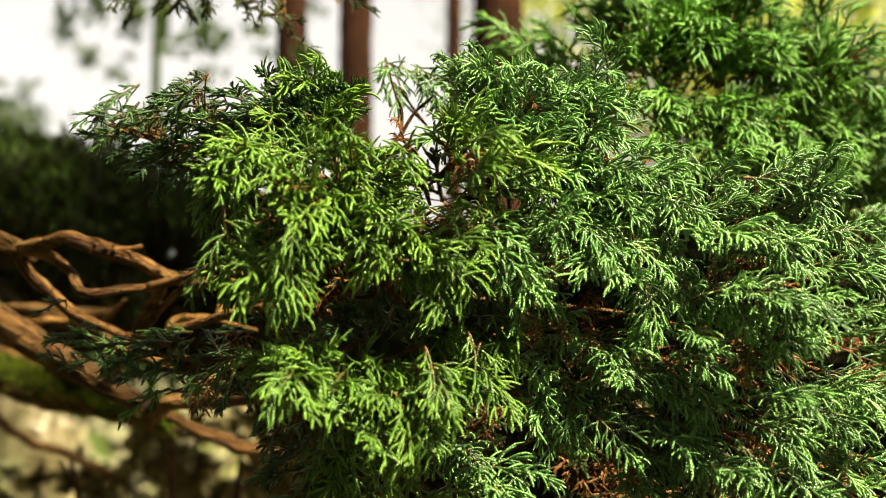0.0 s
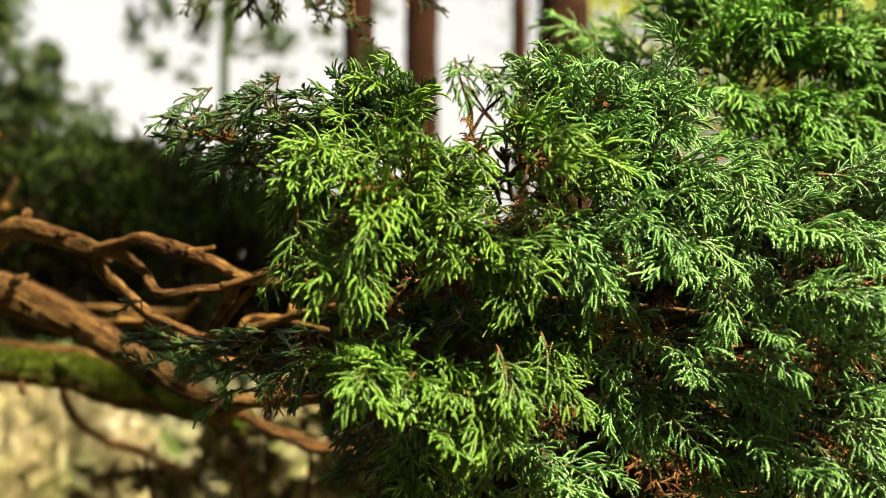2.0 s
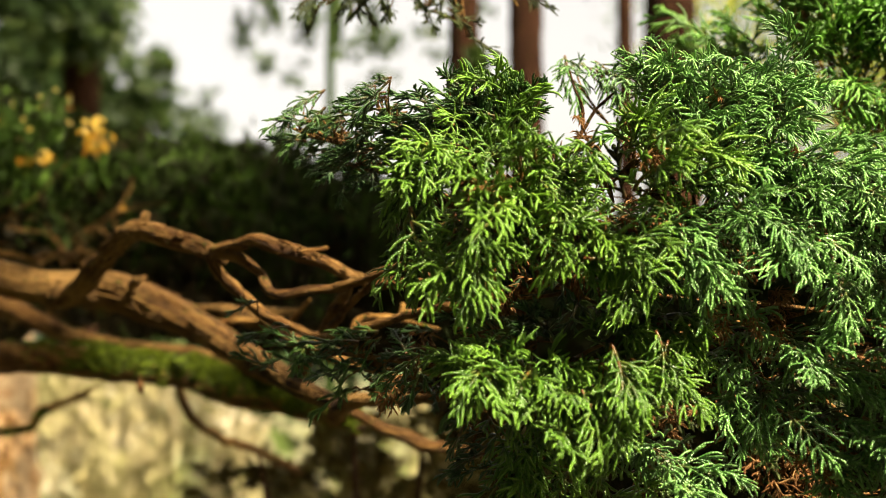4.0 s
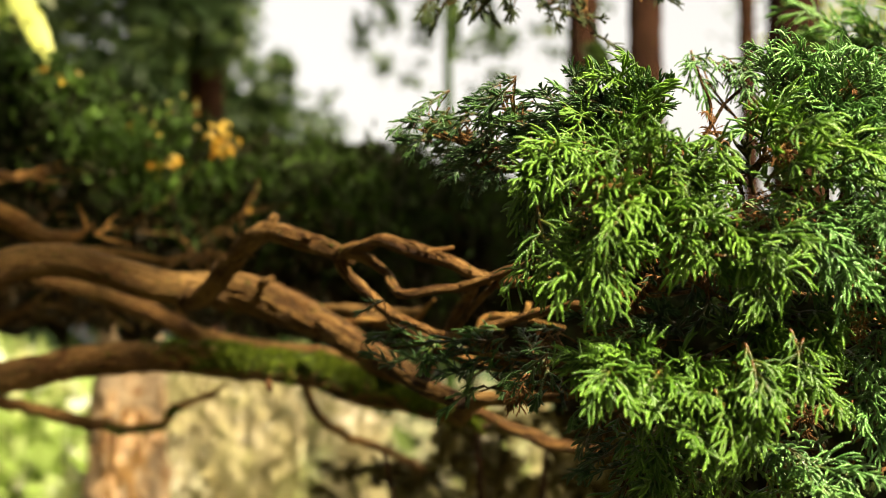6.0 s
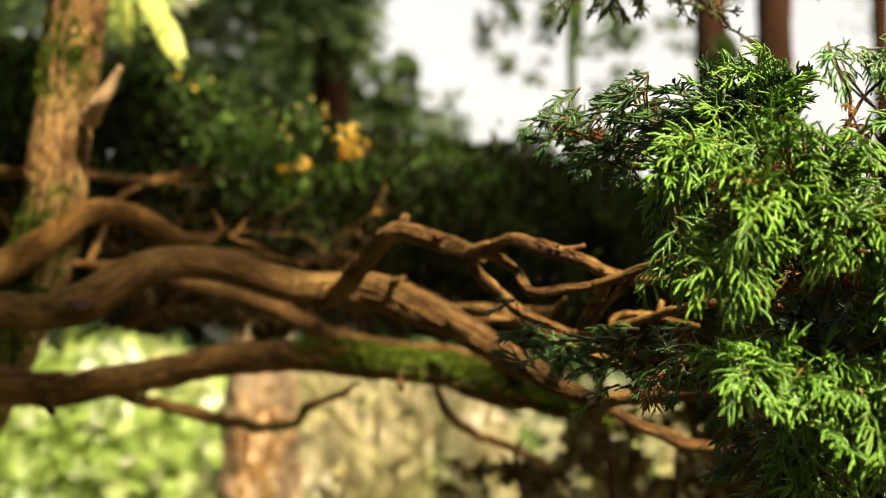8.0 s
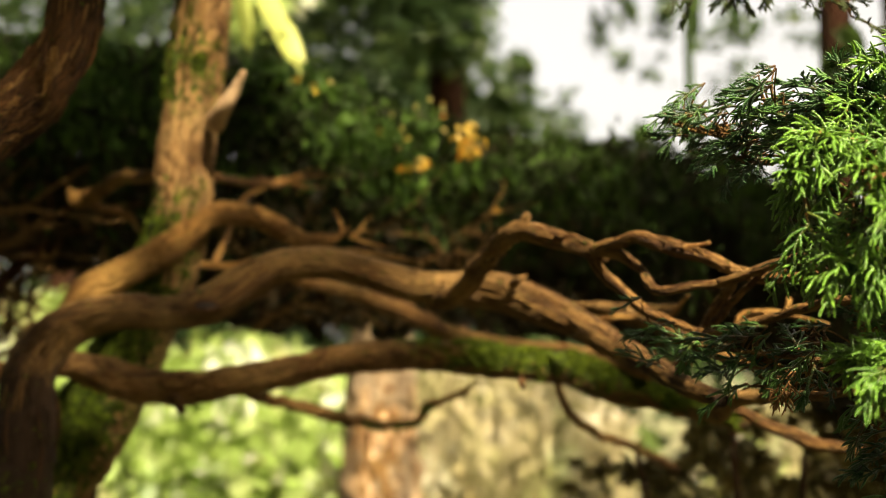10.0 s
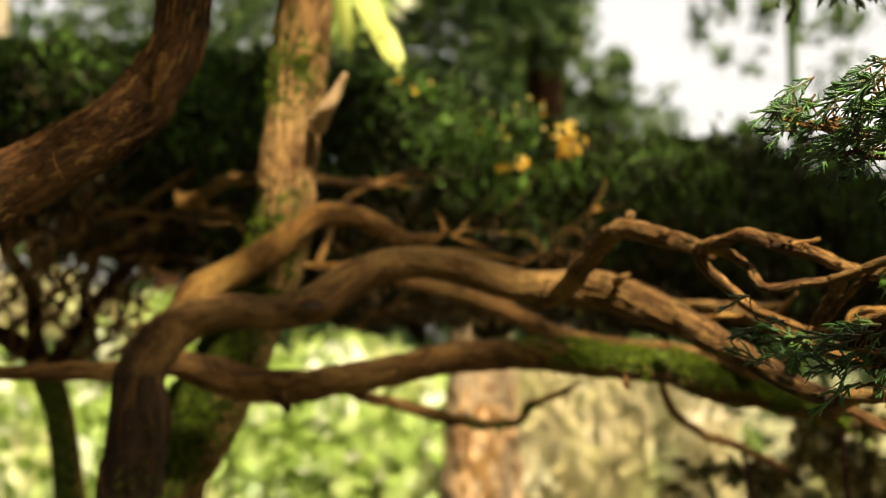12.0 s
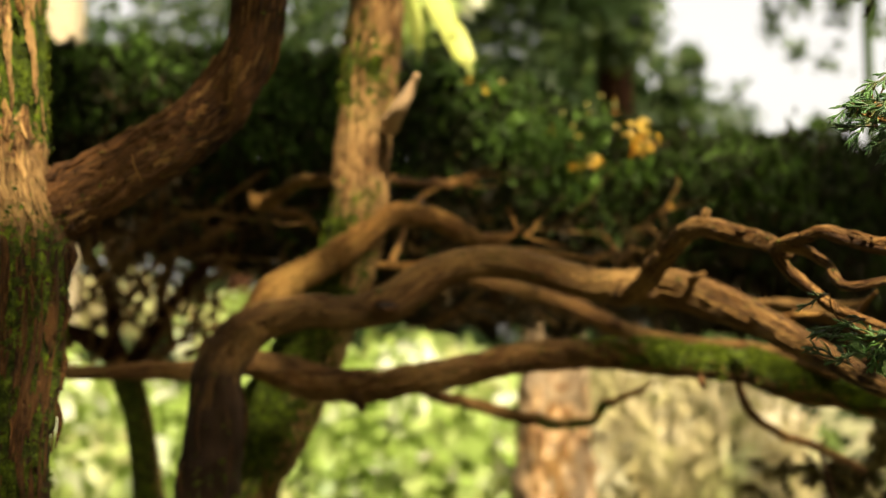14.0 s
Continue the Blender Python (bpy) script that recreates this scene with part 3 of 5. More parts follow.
FINE_TWIGS = [[(-28.70, 0.1060, 2.167, 5.0), (-28.76, 0.1140, 2.167, 4.0), (-29.05, 0.1240, 2.167, 1.8)],
    [(-28.30, 0.1040, 2.170, 3.2), (-27.40, 0.1075, 2.200, 2.4), (-26.60, 0.1040, 2.210, 1.4)],
    [(-28.30, 0.1020, 2.170, 2.9), (-27.20, 0.0960, 2.200, 2.3), (-26.10, 0.0920, 2.220, 1.3)],
    [(-28.00, 0.1050, 2.180, 2.5), (-27.60, 0.1150, 2.200, 1.9), (-27.10, 0.1220, 2.210, 1.1)],
    [(-31.40, 0.1437, 2.448, 4.7), (-30.30, 0.1520, 2.470, 3.3), (-29.30, 0.1575, 2.480, 1.6)],
    [(-31.20, 0.1437, 2.450, 4.3), (-30.00, 0.1405, 2.470, 3.2), (-29.00, 0.1450, 2.480, 1.4)],
    [(-30.60, 0.1470, 2.460, 3.2), (-29.60, 0.1500, 2.470, 2.4), (-28.50, 0.1490, 2.480, 1.3)]]
THIN_STEM = [(-43.82, -0.1402, 2.835, 37.6), (-44.33, -0.0914, 2.835, 32.9), (-44.64, -0.0497, 2.835, 30.7), (-45.04, -0.0172, 2.835, 31.9), (-45.65, 0.0102, 2.847, 30.8)]
THIN_A = [(-45.35, 0.0001, 2.847, 26.1), (-46.36, 0.0204, 2.847, 23.8), (-47.78, 0.0305, 2.859, 20.2), (-49.10, 0.0407, 2.883, 15.4)]
THIN_B = [(-45.55, 0.0062, 2.847, 21.4), (-45.96, 0.0326, 2.847, 16.6), (-46.06, 0.0580, 2.847, 17.9), (-47.18, 0.0915, 2.847, 14.3)]
THIN_C = [(-45.35, 0.0001, 2.835, 21.2), (-43.82, 0.0417, 2.799, 16.5), (-42.91, 0.0631, 2.774, 16.5), (-41.48, 0.0926, 2.762, 14.1)]
TWIG_FORK = [(-4.25, 0.1318, 1.054, 2.2), (-3.43, 0.1512, 1.068, 2.2), (-2.93, 0.1676, 1.068, 2.2), (-2.41, 0.1819, 1.068, 2.0), (-1.90, 0.1952, 1.068, 1.6), (-1.18, 0.2064, 1.068, 1.2)]
TWIG_FORK_SIDE = [(-2.52, 0.1798, 1.068, 1.6), (-2.52, 0.1962, 1.068, 1.4), (-2.82, 0.2105, 1.068, 1.0), (-3.03, 0.2238, 1.068, 0.7)]
TWIG_RIGHT = [(-13.03, 0.0643, 1.216, 3.5), (-11.91, 0.0694, 1.205, 3.9), (-10.78, 0.0766, 1.194, 4.8), (-9.75, 0.0797, 1.171, 5.2), (-8.12, 0.0807, 1.137, 4.0)]
TWIG_UPRIGHT = [(-13.46, 0.0286, 1.412, 6.9), (-13.05, 0.0398, 1.377, 6.7), (-12.64, 0.0541, 1.296, 6.3), (-12.22, 0.0664, 1.228, 4.5)]
TWIG_SHORT = [(-14.76, 0.0388, 1.636, 4.7), (-14.36, 0.0470, 1.611, 4.0), (-13.95, 0.0551, 1.587, 3.3)]
TWIG_SNAG = [(-18.14, 0.0368, 1.611, 5.4), (-17.12, 0.0388, 1.587, 5.4), (-16.20, 0.0398, 1.587, 4.0), (-16.00, 0.0459, 1.587, 2.0)]
TWIG_LOOP = [(-12.45, 0.0214, 1.412, 4.6), (-11.93, 0.0336, 1.400, 4.5), (-11.01, 0.0418, 1.389, 4.5), (-9.99, 0.0387, 1.377, 3.8), (-8.46, 0.0326, 1.377, 3.3)]

SPRAYS_EDGE = [(-15.26, 0.1880, 1.099, 0.0076, 0.0032, -1, -0.15, 0, 3),
    (-13.62, 0.1809, 1.099, 0.0130, 0.0076, -1, -0.1, 0, 5),
    (-12.50, 0.1584, 1.099, 0.0184, 0.0130, -1, -0.45, 0, 9),
    (-11.28, 0.1982, 1.039, 0.0149, 0.0053, -0.9, 0, 0, 5),
    (-10.87, 0.1757, 1.024, 0.0190, 0.0116, -0.8, -0.2, 0.2, 10),
    (-9.24, 0.1951, 0.996, 0.0189, 0.0084, -0.6, 0.05, 0.2, 8),
    (-8.73, 0.1696, 0.982, 0.0199, 0.0125, -0.4, -0.1, 0.4, 9),
    (-6.90, 0.1961, 1.010, 0.0189, 0.0095, -0.2, 0.15, 0.3, 8),
    (-5.17, 0.1972, 1.024, 0.0127, 0.0095, 0.1, 0.15, 0.3, 5)]
SPRAYS_EDGE += [(-6.39, 0.1747, 0.996, 0.0210, 0.0126, 0, 0.05, 0.5, 8),
    (-2.31, 0.1512, 1.024, 0.0211, 0.0095, 0.2, -0.1, 0.4, 5)]
SPRAYS_LEFT = [(-5.78, 0.2002, 1.021, 0.0167, 0.0094, 0, 0.25, 0.5, 5),
    (-4.96, 0.1818, 1.007, 0.0146, 0.0104, 0.1, 0, 0.6, 4),
    (-8.02, 0.1798, 0.993, 0.0156, 0.0083, -0.3, 0.1, 0.6, 4),
    (-9.65, 0.1349, 0.928, 0.0184, 0.0113, -0.6, -0.5, 0.6, 10),
    (-7.61, 0.1522, 0.928, 0.0205, 0.0092, -0.3, -0.1, 0.8, 8),
    (-5.27, 0.1441, 0.915, 0.0214, 0.0112, 0.2, -0.1, 0.9, 11),
    (-3.33, 0.1492, 0.928, 0.0164, 0.0113, 0.4, 0, 0.7, 7),
    (-6.69, 0.1084, 0.905, 0.0215, 0.0092, -0.1, -0.3, 0.9, 11),
    (-4.35, 0.1073, 0.905, 0.0215, 0.0102, 0.3, -0.3, 0.9, 11)]
SPRAYS_LEFT += [(-9.13, 0.0879, 0.915, 0.0133, 0.0143, -0.3, -0.9, 0.5, 9),
    (-7.30, 0.0838, 0.915, 0.0143, 0.0102, 0, -0.8, 0.6, 6),
    (-2.41, 0.0910, 0.915, 0.0194, 0.0102, 0.5, -0.4, 0.7, 9),
    (-0.98, 0.0746, 0.915, 0.0163, 0.0071, 0.5, -0.5, 0.6, 6),
    (1.17, 0.1390, 0.915, 0.0204, 0.0112, 0.6, -0.1, 0.7, 10),
    (-0.06, 0.1624, 0.967, 0.0196, 0.0114, 0.3, 0.1, 0.6, 7)]
SPRAYS_CROWN = [(-2.82, 0.2238, 1.117, 0.0075, 0.0032, 0.2, -0.2, 0.2, 2),
    (-1.29, 0.2156, 1.117, 0.0086, 0.0043, 0.3, -0.1, 0.3, 3),
    (0.76, 0.1910, 1.071, 0.0148, 0.0095, 0, 0.05, 0.6, 8),
    (2.08, 0.1971, 1.056, 0.0189, 0.0105, 0.1, 0.15, 0.6, 9),
    (3.82, 0.1899, 1.041, 0.0189, 0.0115, 0.3, 0.15, 0.6, 10),
    (5.15, 0.1869, 1.026, 0.0167, 0.0125, 0.5, 0.2, 0.5, 9),
    (1.27, 0.1798, 1.026, 0.0230, 0.0125, 0.2, 0.1, 0.7, 10),
    (3.41, 0.1726, 0.999, 0.0218, 0.0125, 0.4, 0, 0.7, 10),
    (5.25, 0.1685, 0.999, 0.0176, 0.0124, 0.6, -0.1, 0.6, 10)]
SPRAYS_CROWN += [(2.80, 0.1410, 0.986, 0.0217, 0.0114, 0.5, -0.1, 0.7, 10),
    (4.94, 0.1348, 0.986, 0.0217, 0.0124, 0.6, -0.2, 0.6, 11),
    (7.29, 0.1297, 0.986, 0.0196, 0.0114, 0.8, -0.1, 0.5, 10),
    (3.51, 0.1052, 0.972, 0.0206, 0.0103, 0.5, -0.3, 0.7, 10),
    (5.86, 0.1011, 0.972, 0.0227, 0.0113, 0.7, -0.3, 0.6, 11),
    (6.06, 0.0735, 0.972, 0.0175, 0.0103, 0.5, -0.7, 0.5, 8),
    (8.21, 0.1001, 0.999, 0.0176, 0.0124, 0.8, -0.3, 0.4, 8),
    (-0.58, 0.0910, 0.946, 0.0226, 0.0092, 0.4, -0.5, 0.6, 7),
    (1.37, 0.0746, 0.959, 0.0185, 0.0082, 0.4, -0.6, 0.5, 6)]
SPRAYS_TAIL = [(-16.49, 0.0256, 1.182, 0.0120, 0.0033, -1, 0, 0, 4),
    (-14.75, 0.0205, 1.171, 0.0239, 0.0065, -1, -0.1, 0, 7),
    (-12.51, 0.0093, 1.137, 0.0250, 0.0141, -0.9, -0.3, 0, 9),
    (-12.20, -0.0142, 1.126, 0.0228, 0.0098, -0.7, -0.7, 0, 5),
    (-9.75, 0.0256, 1.099, 0.0248, 0.0097, -0.8, 0.1, 0.1, 8),
    (-7.51, 0.0297, 1.039, 0.0233, 0.0096, -0.5, 0.2, 0.3, 8),
    (-9.95, -0.0142, 1.099, 0.0205, 0.0130, -0.5, -0.8, 0, 6),
    (-7.40, -0.0673, 1.039, 0.0170, 0.0085, -0.8, -0.5, 0, 5),
    (-7.91, -0.0387, 1.068, 0.0171, 0.0107, -0.4, -0.8, 0, 4)]
SPRAYS_TAIL += [(-4.66, 0.0256, 0.996, 0.0241, 0.0094, 0, 0.2, 0.5, 8)]
SPRAYS_LOW = [(-7.71, -0.0010, 0.941, 0.0164, 0.0082, -0.6, -0.2, 0.7, 7),
    (-6.39, -0.0030, 0.915, 0.0194, 0.0102, -0.2, -0.3, 0.9, 9),
    (-4.25, -0.0112, 0.915, 0.0214, 0.0102, 0.2, -0.3, 0.9, 11),
    (-2.21, -0.0275, 0.915, 0.0214, 0.0102, 0.5, -0.5, 0.8, 11),
    (-4.76, -0.0387, 0.954, 0.0165, 0.0134, 0, -0.9, 0.5, 7),
    (-4.25, -0.0714, 0.954, 0.0165, 0.0113, 0, -0.9, 0.4, 7),
    (-6.08, -0.0786, 0.981, 0.0135, 0.0072, -0.4, -0.7, 0.3, 4),
    (-2.42, -0.0673, 0.967, 0.0155, 0.0134, 0.2, -0.9, 0.4, 6),
    (-1.19, 0.0256, 0.967, 0.0227, 0.0093, 0.1, 0, 0.8, 9)]
SPRAYS_LOW += [(0.65, 0.0256, 0.967, 0.0175, 0.0093, 0.5, -0.1, 0.6, 7),
    (0.86, -0.0112, 0.941, 0.0164, 0.0103, 0.4, -0.6, 0.6, 8),
    (-1.49, 0.0011, 0.981, 0.0197, 0.0093, 0.3, -0.3, 0.7, 6)]
SPRAYS_FRONT = [(0.14, -0.0714, 0.959, 0.0205, 0.0103, 0.5, -0.4, 0.6, 9),
    (1.98, -0.0755, 0.959, 0.0164, 0.0103, 0.5, -0.6, 0.5, 7),
    (2.59, 0.0419, 1.000, 0.0093, 0.0124, 0.2, -0.8, 0.5, 4),
    (3.21, 0.0174, 0.986, 0.0206, 0.0083, 0.4, -0.1, 0.6, 8),
    (5.55, 0.0052, 0.972, 0.0247, 0.0093, 0.7, -0.2, 0.5, 11),
    (6.88, -0.0152, 0.972, 0.0237, 0.0093, 0.7, -0.4, 0.5, 10),
    (9.63, -0.0112, 0.986, 0.0247, 0.0103, 0.8, -0.3, 0.4, 11),
    (3.92, -0.0316, 1.000, 0.0207, 0.0103, 0.3, -0.5, 0.5, 8),
    (4.33, -0.0112, 0.986, 0.0155, 0.0093, 0.2, -0.5, 0.5, 5)]
SPRAYS_FRONT += [(6.17, -0.0520, 0.986, 0.0227, 0.0103, 0.4, -0.5, 0.5, 10),
    (8.72, -0.0550, 0.986, 0.0227, 0.0124, 0.5, -0.5, 0.4, 11),
    (11.37, -0.0509, 0.972, 0.0236, 0.0113, 0.6, -0.5, 0.4, 12),
    (14.22, -0.0509, 0.986, 0.0237, 0.0113, 0.8, -0.4, 0.3, 12),
    (7.29, -0.0795, 0.986, 0.0206, 0.0093, 0.4, -0.6, 0.4, 8),
    (10.25, -0.0826, 0.986, 0.0206, 0.0093, 0.5, -0.5, 0.4, 8),
    (13.10, -0.0825, 0.986, 0.0216, 0.0093, 0.6, -0.5, 0.4, 9),
    (15.95, -0.0733, 1.026, 0.0187, 0.0156, 0.7, -0.4, 0.3, 9)]
SPRAYS_RIGHT = [(10.96, 0.1174, 1.004, 0.0197, 0.0104, 0.7, 0.35, 0.3, 8),
    (12.90, 0.1336, 1.017, 0.0218, 0.0094, 0.8, 0.25, 0.3, 9),
    (14.32, 0.1081, 1.004, 0.0207, 0.0114, 0.8, 0, 0.3, 10),
    (10.96, 0.0888, 0.990, 0.0186, 0.0114, 0.7, 0.1, 0.4, 9),
    (12.69, 0.0806, 0.990, 0.0227, 0.0114, 0.8, -0.1, 0.4, 11),
    (15.34, 0.0673, 1.004, 0.0207, 0.0135, 0.8, -0.2, 0.3, 11),
    (9.43, 0.0531, 0.964, 0.0206, 0.0113, 0.5, -0.4, 0.5, 9),
    (11.67, 0.0398, 0.964, 0.0216, 0.0103, 0.7, -0.2, 0.5, 11),
    (13.92, 0.0235, 0.977, 0.0216, 0.0113, 0.8, -0.3, 0.4, 12)]
SPRAYS_RIGHT += [(9.94, 0.0205, 0.964, 0.0206, 0.0093, 0.6, -0.3, 0.5, 9),
    (12.29, 0.0001, 0.964, 0.0216, 0.0103, 0.7, -0.3, 0.4, 10),
    (15.44, -0.0111, 1.004, 0.0228, 0.0124, 0.8, -0.3, 0.3, 12),
    (13.81, -0.0315, 0.977, 0.0206, 0.0093, 0.7, -0.3, 0.4, 8),
    (17.27, 0.0917, 1.230, 0.0239, 0.0423, 0.8, 0, 0.1, 13),
    (17.28, 0.0153, 1.194, 0.0227, 0.0357, 0.8, -0.2, 0.1, 12),
    (7.70, 0.0368, 0.977, 0.0155, 0.0155, 0.3, -0.7, 0.4, 6)]
SPRAYS_TOP = [(3.90, 0.2436, 1.349, 0.0267, 0.0128, -0.8, 0.2, 0.1, 6),
    (7.05, 0.2568, 1.329, 0.0343, 0.0196, -0.4, 0.5, 0.2, 10),
    (9.18, 0.2688, 1.290, 0.0328, 0.0222, 0, 0.7, 0.2, 11),
    (11.83, 0.2616, 1.290, 0.0386, 0.0222, 0.3, 0.6, 0.2, 12),
    (9.68, 0.2392, 1.272, 0.0298, 0.0163, 0, 0.3, 0.5, 9),
    (11.72, 0.2270, 1.272, 0.0326, 0.0191, 0.3, 0.1, 0.5, 11),
    (13.87, 0.2249, 1.309, 0.0331, 0.0214, 0.6, 0.3, 0.3, 12),
    (16.01, 0.2066, 1.349, 0.0336, 0.0197, 0.8, 0.1, 0.2, 11),
    (14.28, 0.1863, 1.329, 0.0333, 0.0196, 0.6, -0.1, 0.4, 11)]
SPRAYS_TOP += [(16.63, 0.1721, 1.391, 0.0341, 0.0231, 0.8, -0.1, 0.2, 11),
    (15.20, 0.1527, 1.349, 0.0336, 0.0197, 0.7, -0.2, 0.3, 10),
    (17.66, 0.1426, 1.434, 0.0296, 0.0296, 0.7, -0.2, 0.3, 9),
    (12.63, 0.1831, 1.253, 0.0209, 0.0143, 0.3, -0.3, 0.5, 6)]
SPRAYS_HANGING = [(-13.96, 0.2752, 1.296, 0.0218, 0.0109, -0.6, -0.5, 0, 3),
    (-12.53, 0.2702, 1.273, 0.0185, 0.0131, -0.4, -0.9, 0, 4),
    (-10.69, 0.2784, 1.250, 0.0207, 0.0109, 0, -0.9, 0, 5),
    (-9.05, 0.2713, 1.250, 0.0163, 0.0131, 0.4, -0.8, 0, 5),
    (-7.32, 0.2633, 1.216, 0.0098, 0.0152, 0.3, -0.9, 0.1, 4),
    (-5.08, 0.2837, 1.216, 0.0065, 0.0065, 0.2, -1, 0, 2)]
INNER = [(11.17, -0.0754, 1.114, 0.0541, 0.0184, 0.2, -0.2, 0.3, 12),
    (7.30, -0.0847, 1.114, 0.0455, 0.0141, 0.2, -0.3, 0.3, 9),
    (15.15, -0.0672, 1.114, 0.0400, 0.0216, 0.2, -0.2, 0.3, 9),
    (4.33, -0.0765, 1.137, 0.0369, 0.0184, 0.2, -0.3, 0.3, 10),
    (9.53, 0.1867, 1.766, 0.0456, 0.0530, 0, 0, 0.2, 14),
    (-6.08, 0.0857, 1.08, 0.0540, 0.0284, 0, 0, 0.3, 18),
    (-4.6, 0.1408, 1.08, 0.060, 0.0282, 0, 0, 0.3, 26),
    (4.43, 0.0879, 1.137, 0.0944, 0.0564, 0.3, 0, 0.3, 16),
    (11.37, 0.0245, 1.137, 0.0921, 0.0835, 0.3, 0, 0.3, 18)]
INNER += [(1.98, -0.0316, 1.137, 0.1172, 0.0423, 0.2, -0.3, 0.3, 15)]
SPRAYS_WITHERED = [(3.61, 0.0480, 0.968, 0.0135, 0.0104, 0, -0.3, 0.3, 6),
    (5.14, 0.0378, 0.968, 0.0114, 0.0104, 0.2, -0.4, 0.3, 5),
    (-0.06, 0.1001, 0.943, 0.0135, 0.0072, 0.3, -0.2, 0.4, 5),
    (-5.17, 0.0869, 0.943, 0.0155, 0.0093, 0, -0.4, 0.3, 4),
    (-6.19, 0.1369, 0.943, 0.0114, 0.0093, 0, -0.4, 0.3, 3),
    (-2.31, 0.1716, 0.968, 0.0125, 0.0083, 0, 0, 0.4, 3),
    (6.68, -0.0561, 0.968, 0.0114, 0.0094, 0, -0.3, 0.3, 3),
    (2.29, -0.0112, 0.955, 0.0156, 0.0073, 0.2, -0.2, 0.3, 3),
    (11.67, 0.0725, 0.982, 0.0157, 0.0115, 0.2, 0, 0.3, 3)]
SPRAYS_WITHERED += [(9.06, 0.1811, 1.412, 0.0241, 0.0175, 0, 0, 0.3, 3)]
NEAR_FLAKES = [[(-47.75, 0.0934, 1.362, 0.7), (-47.55, 0.0825, 1.362, 2.6), (-47.72, 0.0642, 1.362, 0.5)],
    [(-47.88, 0.0560, 1.352, 0.7), (-47.62, 0.0448, 1.352, 3.3), (-47.72, 0.0339, 1.352, 2.4), (-47.88, 0.0238, 1.352, 0.5)],
    [(-47.93, 0.0238, 1.362, 0.7), (-47.71, 0.0078, 1.362, 3.3), (-47.80, -0.0042, 1.362, 2.4), (-47.96, -0.0181, 1.362, 0.5)],
    [(-47.98, -0.0181, 1.362, 0.7), (-47.83, -0.0340, 1.362, 2.6), (-48.00, -0.0537, 1.362, 0.5)],
    [(-47.61, 0.0901, 1.352, 0.7), (-47.40, 0.0837, 1.352, 2.6), (-47.48, 0.0739, 1.352, 0.5)],
    [(-48.30, 0.0761, 1.342, 0.7), (-48.15, 0.0559, 1.342, 2.6), (-48.25, 0.0358, 1.342, 0.5)],
    [(-48.99, 0.0718, 1.332, 0.7), (-48.87, 0.0478, 1.332, 2.6), (-48.97, 0.0237, 1.332, 0.5)]]
NEAR_FLAKES += [[(-49.82, 0.0396, 1.332, 0.7), (-49.64, 0.0079, 1.332, 2.6), (-49.69, -0.0237, 1.332, 0.5)],
    [(-48.58, 0.0078, 1.342, 0.7), (-48.44, -0.0160, 1.342, 2.6), (-48.52, -0.0476, 1.342, 0.5)],
    [(-41.48, 0.2173, 1.347, 0.7), (-41.25, 0.2269, 1.347, 2.6), (-41.13, 0.2381, 1.347, 0.5)],
    [(-44.54, 0.1403, 1.352, 0.7), (-43.66, 0.1516, 1.352, 2.6), (-42.79, 0.1646, 1.352, 0.5)],
    [(-46.87, 0.1505, 1.347, 0.7), (-45.86, 0.1602, 1.347, 2.6), (-45.07, 0.1725, 1.347, 0.5)],
    [(-39.68, 0.2141, 1.362, 0.7), (-39.26, 0.2315, 1.362, 2.6), (-39.07, 0.2533, 1.362, 0.5)]]
STEM_FLAKES = [[(-42.91, -0.0640, 1.688, 0.7), (-43.10, -0.0762, 1.688, 2.9), (-42.95, -0.0904, 1.688, 0.6)],
    [(-42.24, -0.0171, 1.667, 0.7), (-42.40, -0.0376, 1.667, 2.9), (-42.29, -0.0581, 1.667, 0.6)],
    [(-41.18, -0.0255, 1.667, 0.7), (-40.98, -0.0543, 1.667, 2.9), (-41.10, -0.0829, 1.667, 0.6)],
    [(-40.49, -0.0132, 1.688, 0.7), (-40.34, -0.0339, 1.688, 2.9), (-40.46, -0.0586, 1.688, 0.6)]]


# ---- the contorted cypress: trunk, stem and bare twisted branches ----
def mossy_side(lo, hi, way, amount=0.75, fade=0.05):
    """Moss between two parts of a limb's length, on the side that faces way."""
    w0 = np.array(way, float)

    def f(t, w, v):
        inside = max(0.0, min(1.0, (t - lo) / fade, (hi - t) / fade))
        return amount * inside * max(0.0, min(1.0, 0.45 + 0.7 * float(w @ w0)))
    return f


tree = thing("cypress_tree", Vector((polar(-41.89, 0.0000, 1.740).x, polar(-41.89, 0.0000, 1.740).y, 0)),
             "contorted old cypress with bare twisted branches and dense green sprays", "tree")
home = tree.location


